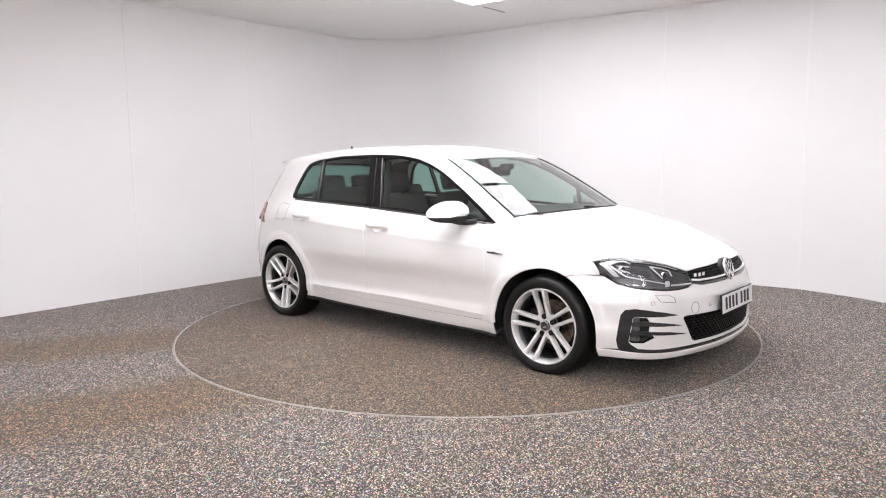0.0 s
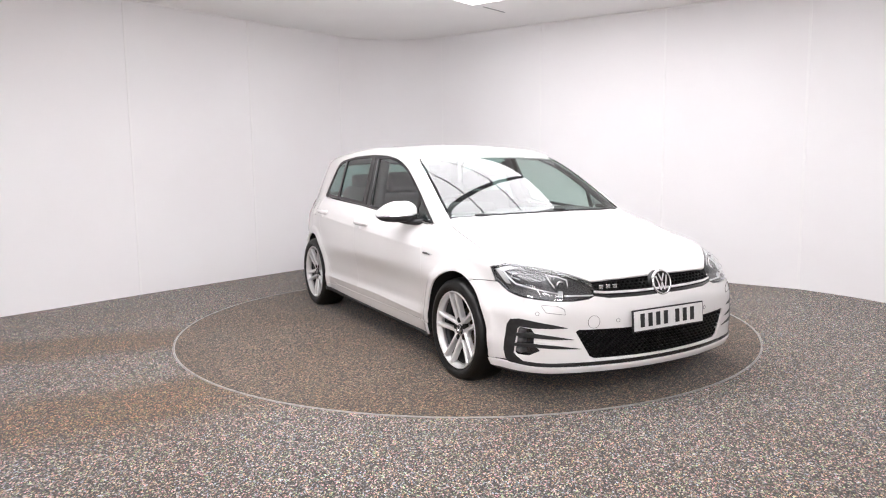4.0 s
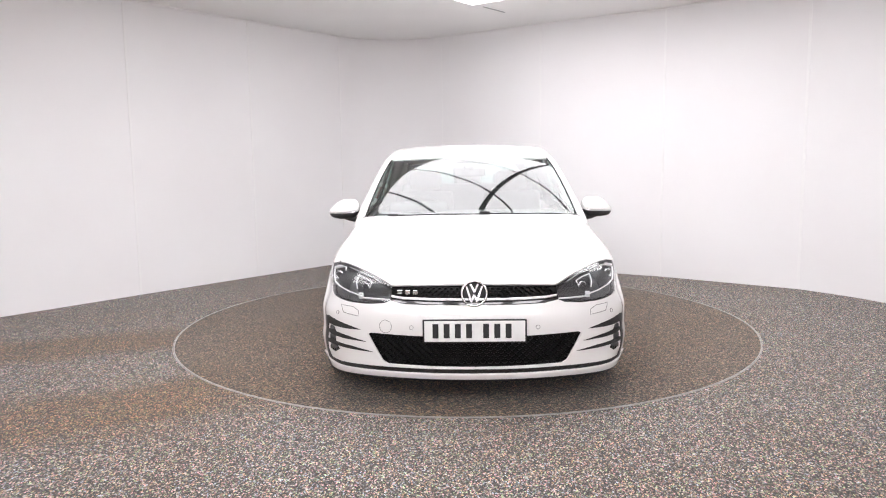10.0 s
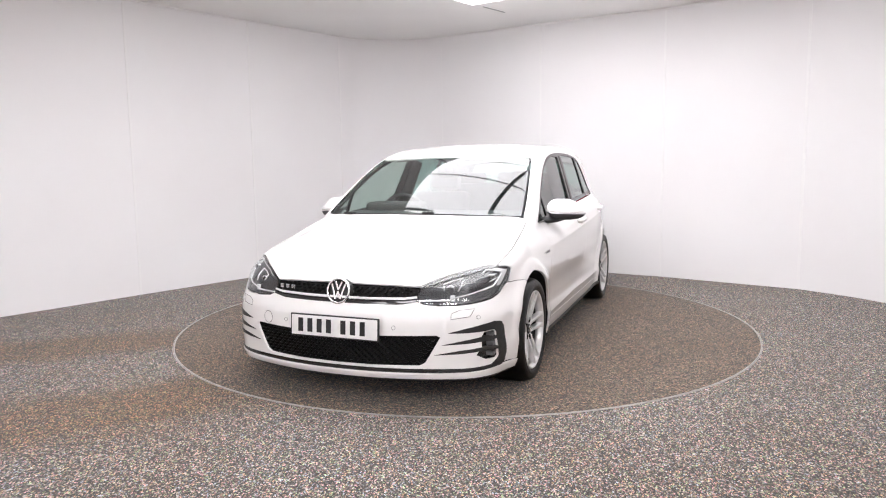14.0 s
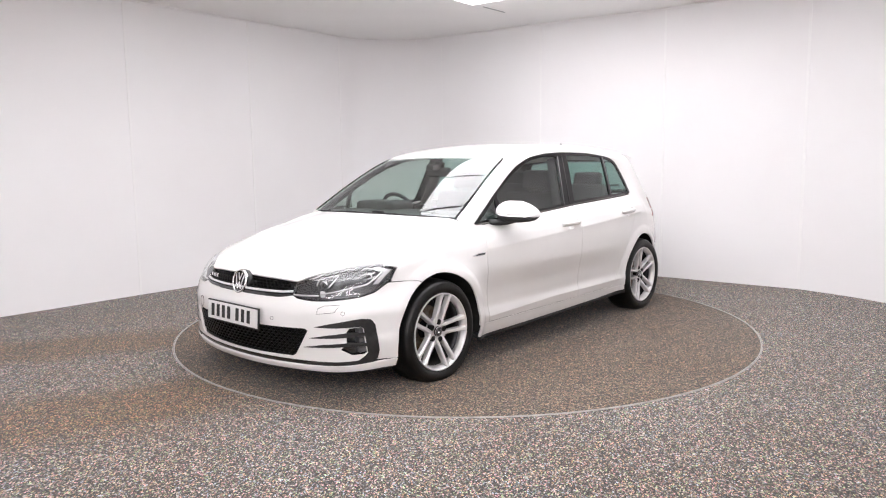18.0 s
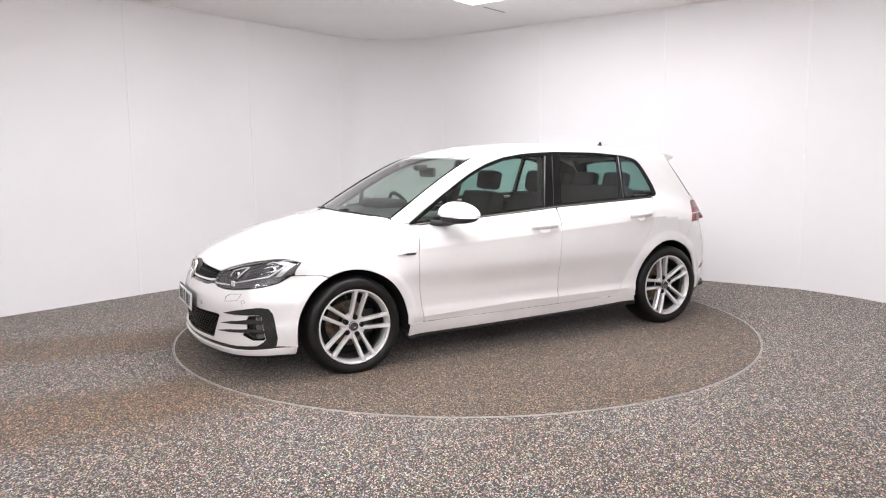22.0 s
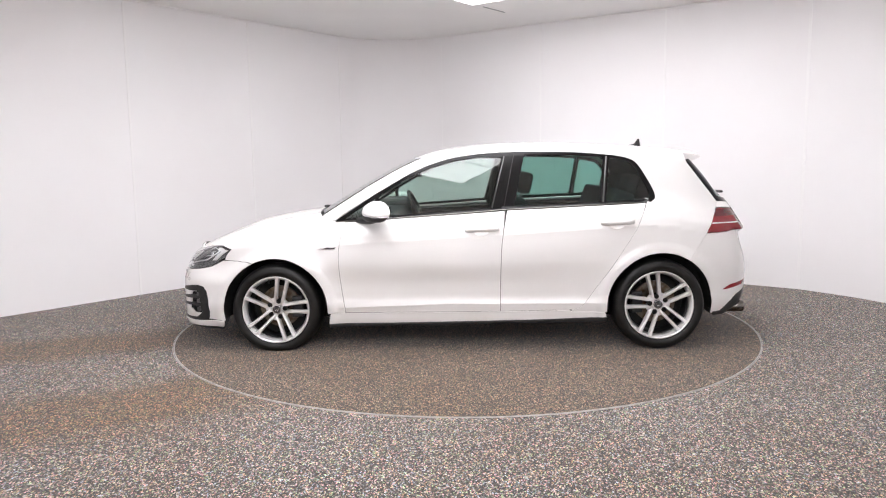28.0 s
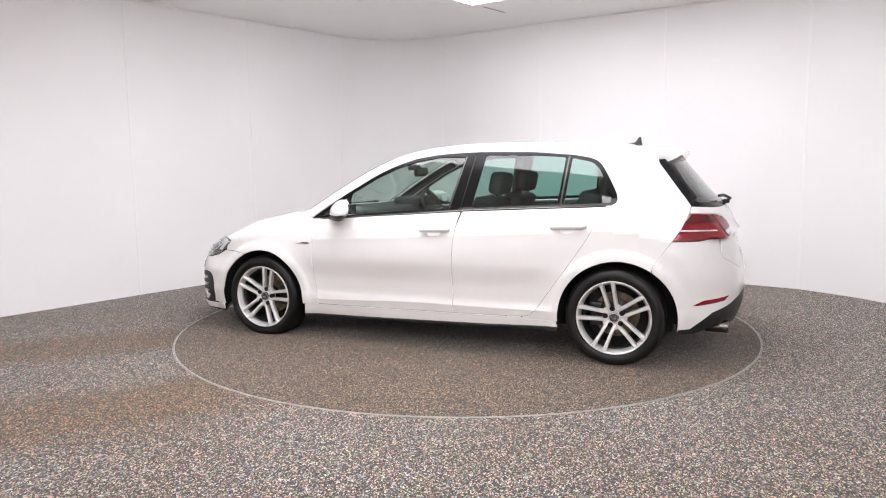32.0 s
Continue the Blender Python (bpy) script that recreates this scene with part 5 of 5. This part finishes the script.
# ---- fittings ----
def mirror_unit(s):
    """A door mirror: white cap above, black foot and rim below, clear indicator between."""
    base = Vector((0.602, 0.908, 0.962))
    unit = new("door_mirror")
    unit.parent = CAR
    tagged(unit, label="door mirror with white cap and black foot")

    def shell(lo, hi, grow, name, mat, label=""):
        bm = bmesh.new()
        rings = []
        for i in range(13):
            t = lo + (hi - lo) * i / 12
            ring = []
            for k in range(28):
                a = 2 * math.pi * k / 28
                c, d = math.cos(a), math.sin(a)
                fx = 0.078 if c > 0 else 0.082
                r = max(1 - abs(t) ** (1.75 if t > 0 else 3.0), 0.0) ** (0.55 if t > 0 else 0.4)
                x = fx * math.copysign(abs(c) ** (1.0 if c > 0 else 0.6), c) * (0.25 + 0.75 * r) if c < 0 else fx * c * r
                y = 0.119 * d * (0.15 + 0.85 * r)
                lean = -0.02 * t
                out = 0.5 + 0.5 * d * r
                ring.append(bm.verts.new(((x * (1.1 - 0.30 * out) + lean + 0.065 - 0.13 * out) * grow + base.x, (y * grow + base.y - 0.008 * t) * s, base.z + 0.012 - 0.026 * out + 0.080 * t * grow * (1.08 - 0.40 * out))))
            rings.append(ring)
        for p, q in zip(rings, rings[1:]):
            for k in range(28):
                bm.faces.new((p[k], p[(k + 1) % 28], q[(k + 1) % 28], q[k]))
        bm.faces.new(rings[0])
        bm.faces.new(rings[-1])
        bmesh.ops.recalc_face_normals(bm, faces=bm.faces)
        return part(name, bm, mat, unit, label, smooth=True)

    shell(-0.26, 1.0, 1.0, "cap", PAINT)
    shell(-0.36, -0.24, 1.012, "indicator", CHROME, "clear indicator strip with bright edge")
    shell(-1.0, -0.33, 0.97, "lower_shell", BLACK_PLASTIC)
    part("mirror_glass", box((0.006, 0.12, 0.075), (0.512, 0.890 * s, 0.968), 0.003), CHROME, unit)
    foot = tube([(0.62, 0.90 * s, 0.912), (0.645, 0.85 * s, 0.897), (0.68, 0.81 * s, 0.893), (0.74, 0.772 * s, 0.897)], 0.034, 12, flat=0.6)
    part("foot", foot, BLACK_PLASTIC, unit, smooth=True)


for s in (1, -1):
    mirror_unit(s)


def handle(doors, x, z):
    for door, s in zip(doors, (1, -1)):
        ts = np.linspace(0, 1, 13)
        grip = onto("side", [(x + 0.106 - 0.212 * t, z + 0.006 * t) for t in ts])
        line = [(p[0], (p[1] - 0.002 + 0.028 * min(1, 6.5 * t * (1 - t))) * s, p[2]) for p, t in zip(grip, ts)]
        h = part("door_handle", tube(line, 0.0175, 12, flat=1.05), PAINT, door, "white pull handle", smooth=True)
        # hollow behind the grip
        cx, cz = x + 0.005, z - 0.013
        rings, verts, faces = [1.02, 0.9, 0.75, 0.55, 0.3], [], []
        for r in rings:
            q = onto("side", oval(cx, cz, 0.050 * r, 0.030 * r))
            q = q - normals(q) * (0.022 * max(0.0, 1 - (r / 1.02) ** 2.2) + 0.0012)
            verts += [(a, b * s, c) for a, b, c in q]
        for k in range(len(rings) - 1):
            faces += [(26 * k + i, 26 * k + (i + 1) % 26, 26 * k + 26 + (i + 1) % 26, 26 * k + 26 + i) for i in range(26)]
        faces.append(tuple(range(104, 130)))
        part("handle_recess", (verts, [], faces), PAINT, door, smooth=True)


handle(FRONT_DOORS, -0.11, 0.835)
handle(REAR_DOORS, -1.022, 0.872)


def stud(view, uv, r, mat, name, proud=0.002, host=None, ring=None, flip=1):
    p = onto(view, [uv])
    n = Vector(normals(p)[0] * np.array([1, flip, 1]))
    m = Matrix.Translation(p[0] * np.array([1, flip, 1])) @ n.to_track_quat("Y", "Z").to_matrix().to_4x4()
    if ring:
        part(name + "_ring", moved(lathe([(r, -0.004), (r, proud + 0.0006), (r * 1.16, proud + 0.0006), (r * 1.16, -0.004)], 24, "y", True), m), ring, host or CAR)
    return part(name, moved(lathe([(0.0, proud), (r * 0.9, proud), (r, proud * 0.5), (r, -0.004)], 24), m), mat, host or CAR, smooth=False)


for u, v in ((0.338, 0.440), (0.767, 0.490)):
    for f in (1, -1):
        stud("nose", (u, v), 0.0095, PAINT, "parking_sensor", 0.001, FRONT_BUMPER, SEAM, f)
stud("nose", (-0.478, 0.440), 0.032, PAINT, "towing_cover", 0.0006, FRONT_BUMPER, None)
part("cover_seam", moved(lathe([(0.0325, -0.002), (0.0325, 0.0012), (0.0340, 0.0012), (0.0340, -0.002)], 40, "y", True), Matrix.Translation(onto("nose", [(-0.478, 0.44)])[0]) @ Vector(normals(onto("nose", [(-0.478, 0.44)]))[0]).to_track_quat("Y", "Z").to_matrix().to_4x4()), SEAM, FRONT_BUMPER)
for s in (1, -1):
    p = onto("nose", evenly([(0.628, 0.484), (0.634, 0.512), (0.672, 0.530), (0.752, 0.534), (0.724, 0.496)], 0.02))
    p = p + normals(p) * 0.0006
    part("washer_seam", tube([(x, y * s, z) for x, y, z in p], 0.0013, 5, closed=True), SEAM, FRONT_BUMPER)


def number_plate():
    base = new("number_plate")
    base.parent = CAR
    tagged(base, label="white front number plate with plain black bars")
    lean = pose(2.172, 0, 0.430, 0, -4, 0)
    def place(bm):
        return moved(bm, lean)
    part("backing", place(box((0.010, 0.532, 0.122), (-0.002, 0, 0), 0.004)), BLACK_PLASTIC, base)
    part("face", place(box((0.006, 0.514, 0.106), (0.004, 0, 0), 0.002)), PLATE, base)
    for y in (-0.200, -0.143, -0.086, -0.029, 0.058, 0.115, 0.172):
        part("bar", place(box((0.003, 0.030, 0.073), (0.0072, y, 0.002))), INK, base)
    for y in (-0.236, 0.236):
        part("screw", place(moved(lathe([(0.0, 0.0), (0.0055, 0.0), (0.006, -0.003)], 14), pose(0.009, y, 0, 0, 0, -90))), PLATE, base)


number_plate()


def emblem():
    c = onto("nose", [(0.0, 0.606)])[0]
    m = Matrix.Translation((c[0] + 0.004, 0, 0.612)) @ Matrix.Scale(1.05, 4) @ pose(0, 0, 0, 0, -14, 0) @ pose(0, 0, 0, 0, 0, -90)
    unit = part("emblem", moved(lathe([(0.0, 0.004), (0.058, 0.002), (0.069, -0.008), (0.069, -0.03)], 48), m), BLACK_PLASTIC, CAR, "round bright emblem on black", smooth=True)
    part("emblem_ring", moved(lathe([(0.055, 0.0), (0.056, 0.012), (0.061, 0.016), (0.067, 0.010), (0.069, 0.0)], 56, "y", True), m), CHROME, unit, smooth=True)
    for x0, z0, x1, z1 in ((-0.038, 0.034, -0.014, -0.040), (-0.014, -0.040, 0.0, -0.004), (0.0, -0.004, 0.014, -0.040), (0.014, -0.040, 0.038, 0.034), (-0.018, 0.046, 0.0, 0.006), (0.0, 0.006, 0.018, 0.046)):
        d = Vector((x1 - x0, 0, z1 - z0))
        turn = Matrix.Translation(((x0 + x1) / 2, 0.006, (z0 + z1) / 2)) @ d.to_track_quat("Z", "Y").to_matrix().to_4x4()
        part("emblem_bar", moved(moved(box((0.010, 0.010, d.length + 0.004), bevel=0.002), turn), m), CHROME, unit)


emblem()
for i in range(3):
    p = onto("nose", [(-0.425 + 0.044 * i, 0.615)])[0]
    n = Vector(normals(onto("nose", [(-0.41 + 0.044 * i, 0.613)]))[0])
    part("badge_bar", moved(box((0.026, 0.008, 0.021), bevel=0.003), Matrix.Translation(p) @ Vector((n.x, n.y, 0)).to_track_quat("Y", "Z").to_matrix().to_4x4()), CHROME, GRILLE, "small bright grille badge shape")
for s in (1, -1):
    line = onto("side", [(1.012, 0.706), (0.97, 0.713), (0.93, 0.717), (0.885, 0.718)])
    part("wing_badge", prism([(1.020, 0.710), (0.975, 0.703), (0.880, 0.703), (0.880, 0.722), (0.95, 0.722)], line[1][1] * s - 0.004 * s, (line[1][1] + 0.006) * s, "xz"), CHROME, CAR, "small bright wing badge")
    part("badge_plate", prism([(0.988, 0.7085), (0.895, 0.7075), (0.893, 0.7175), (0.950, 0.719)], (line[1][1] + 0.004) * s, (line[1][1] + 0.008) * s, "xz"), BLACK_GLOSS, CAR)

# filler flap outline on the driver's side
p = onto("side", evenly(rounded([(-1.252, 0.958), (-1.415, 0.966), (-1.425, 0.835), (-1.262, 0.827)], [0.03, 0.03, 0.03, 0.03]), 0.02))
p = p + normals(p) * 0.0004
part("filler_flap_seam", tube([(x, -y, z) for x, y, z in p], 0.0012, 5, closed=True), SEAM, CAR)

# wipers lying at the foot of the windscreen
for y0, y1 in ((-0.55, 0.12), (0.05, 0.60)):
    pts = [(x, y) for x, y in zip(np.interp(np.linspace(y0, y1, 9), [-0.7, -0.4, 0, 0.4, 0.7], [1.0, 1.062, 1.094, 1.062, 1.0]), np.linspace(y0, y1, 9))]
    p = onto("top", pts)
    p = p - normals(p) * 0.004
    part("wiper", tube([tuple(v) for v in p], 0.0055, 8), BLACK_PLASTIC, CAR, "black wiper blade", smooth=True)
    q = onto("top", [(1.085 - 0.12 * y0 * y0, y0 + 0.02)])[0]
    part("wiper_arm", box((0.05, 0.07, 0.014), (q[0] - 0.005, q[1] + 0.02, q[2] + 0.006), 0.005), BLACK_PLASTIC, CAR)


# ---- honeycombs ----
def honeycomb(host, outline, z0, z1, u0, u1, cell, sink, view="nose", mat=None):
    poly = np.array(outline)
    dz, du = cell * 0.5, cell * 1.15
    spots, z, row = [], z0, 0
    while z < z1:
        u = u0 + (du * 0.5 if row % 2 else 0)
        while u < u1:
            spots.append((u, z))
            u += du
        z += dz
        row += 1
    spots = [c for c, ok in zip(spots, within(np.array(spots), poly)) if ok]
    flat = []
    for u, z in spots:
        for ru, rz in ((0.63, 0.47), (0.48, 0.34)):
            flat += [(u + ru * cell * math.cos(radians(a)), z + rz * cell * math.sin(radians(a))) for a in range(0, 360, 60)]
    p = onto(view, flat)
    n = normals(p)
    p = p - n * sink
    verts, faces = [], []
    for i in range(len(spots)):
        c, m, b = p[12 * i:12 * i + 12], n[12 * i:12 * i + 12], len(verts)
        verts += [tuple(v) for v in c] + [tuple(v) for v in c[6:] - m[6:] * 0.016]
        for k in range(6):
            j = (k + 1) % 6
            faces += [(b + k, b + j, b + 6 + j, b + 6 + k), (b + 6 + k, b + 6 + j, b + 12 + j, b + 12 + k)]
    ob = part("honeycomb", (verts, [], faces), mat or GRILLE_BLACK, host)
    tagged(ob, kind="stuff", label="black honeycomb mesh of the grille")


honeycomb(GRILLE, inset(evenly(grille, 0.05), 0.012), 0.572, 0.652, -0.48, 0.48, 0.030, 0.006)
LOW = next(o for o in CAR.children if o.name.startswith("lower_grille"))
honeycomb(LOW, inset(evenly(low_grille, 0.05), 0.010), 0.242, 0.40, -0.60, 0.60, 0.034, 0.016)
for s in (1, -1):
    for z in (0.388, 0.340, 0.285):
        p = onto("nose", [(0.845, z)])[0]
        part("fog_lens", box((0.05, 0.05, 0.028), (p[0] - 0.028, (p[1] - 0.02) * s, p[2]), 0.008), LAMP_GREY, CAR, "small clear fog lamp lens")


# ---- cabin ----
def cushion(w, d, h, at, tilt=0.0, bevel=0.04, mat=None, name="cushion", host=None, label=""):
    bm = box((d, w, h), bevel=bevel, segments=4)
    return part(name, moved(bm, Matrix.Translation(at) @ pose(0, 0, 0, 0, tilt, 0)), mat or FABRIC, host, label, smooth=True)


def seat(x, y):
    unit = new("front_seat")
    unit.parent = CAR
    tagged(unit, label="dark fabric front seat with headrest")
    cushion(0.50, 0.52, 0.16, (x, y, 0.46), -6, name="seat_base", host=unit)
    cushion(0.48, 0.15, 0.58, (x - 0.34, y, 0.755), -16, name="backrest", host=unit)
    cushion(0.27, 0.11, 0.16, (x - 0.47, y, 1.135), -12, 0.045, name="headrest", host=unit)
    for dy in (-0.06, 0.06):
        part("headrest_post", tube([(x - 0.43, y + dy, 0.98), (x - 0.465, y + dy, 1.10)], 0.008), CHROME, unit)


seat(0.04, 0.37)
seat(0.04, -0.37)
rear = new("rear_bench")
rear.parent = CAR
tagged(rear, label="dark fabric rear bench with three headrests")
cushion(1.26, 0.50, 0.18, (-0.72, 0, 0.50), -5, name="seat_base", host=rear)
cushion(1.24, 0.16, 0.58, (-1.03, 0, 0.80), -20, name="backrest", host=rear)
for y in (-0.38, 0.0, 0.38):
    cushion(0.26, 0.09, 0.15, (-1.20, y, 1.115), -14, 0.04, name="headrest", host=rear)
dash = box((0.50, 1.34, 0.32), (0.72, 0, 0.785), 0.07, segments=4)
part("dashboard_body", dash, DASH, CAR, "dark soft-touch dashboard", smooth=True)
part("instrument_hood", box((0.24, 0.42, 0.10), (0.58, -0.37, 0.955), 0.045, segments=4), DASH, CAR, smooth=True)
part("centre_console", box((0.95, 0.22, 0.32), (0.12, 0, 0.46), 0.05), DASH, CAR, smooth=True)
wheel_turn = pose(0.40, -0.37, 0.885, 0, -64, 0)
ring = [(0.182 * math.cos(2 * math.pi * k / 40), 0.182 * math.sin(2 * math.pi * k / 40), 0) for k in range(40)]
STEERING = part("steering_wheel", moved(tube(ring, 0.015, 10, closed=True), wheel_turn), BLACK_PLASTIC, CAR, "black steering wheel", smooth=True)
part("steering_boss", moved(box((0.12, 0.16, 0.05), (0, 0, -0.02), 0.03, segments=3), wheel_turn), BLACK_PLASTIC, STEERING, smooth=True)
for a, b in (((0.0, 0.07), (0.0, 0.175)), ((0.0, -0.07), (0.0, -0.175)), ((-0.05, 0.0), (-0.175, 0.0))):
    part("steering_spoke", moved(tube([(*a, -0.015), (*b, 0)], 0.014, 8), wheel_turn), CHROME, STEERING)
part("rear_view_mirror", box((0.03, 0.24, 0.07), (0.36, 0.0, 1.215), 0.02, segments=3), BLACK_PLASTIC, CAR, smooth=True)
part("sensor_housing", box((0.09, 0.08, 0.045), (0.42, 0, 1.252), 0.018), BLACK_PLASTIC, CAR)
part("parcel_shelf", box((0.62, 1.10, 0.03), (-1.42, 0, 0.95), 0.01), FABRIC, CAR)
card_f = [(0.80, 0.30), (0.80, 0.885), (0.6, 0.905), (0.0, 0.940), (-0.27, 0.960), (-0.25, 0.30)]
card_r = [(-0.26, 0.30), (-0.28, 0.960), (-0.74, 0.98), (-1.24, 1.0), (-1.0, 0.60), (-0.8, 0.32)]
panel("door_card", "side", card_f, DASH, FRONT_DOORS, mirror=True, off=-0.034, gap=0, step=0.08, deep=0.03)
panel("door_card", "side", card_r, DASH, REAR_DOORS, mirror=True, off=-0.034, gap=0, step=0.08, deep=0.03)
HEADLINE = grained(material("headliner_fabric", (0.35, 0.35, 0.34), 0.9), (0.33, 0.33, 0.32), (0.37, 0.37, 0.36), 40.0)
liner = [(0.30, 0.50), (-0.2, 0.55), (-0.9, 0.55), (-1.5, 0.50)]
panel("headliner", "top", liner + mirrored(liner)[::-1], HEADLINE, CAR, off=-0.035, gap=0, step=0.08, deep=0.01)
for s in (1, -1):
    p = tube([(-0.23, 0.69 * s, 0.93), (-0.31, 0.58 * s, 1.30)], 0.045, 8)
    part("pillar_trim", p, BLACK_PLASTIC, CAR, smooth=True)
    part("bulkhead", box((0.03, 0.55, 0.7), (0.92, 0.33 * s, 0.55)), DARK, CAR)


def motions():
    """The turntable carries the car round, about five degrees a second."""
    rows_car, rows_disc = [], []
    for t in range(0, 33):
        a = -39.714 - 5.01356 * t
        turn = pose(0, 0, 0, 0, 0, a)
        rows_disc.append((float(t), turn))
        rows_car.append((float(t), turn @ pose(-0.0187, 0.0483, 0.0)))
    walk(TURNTABLE, rows_disc)
    walk(CAR, rows_car)


motions()
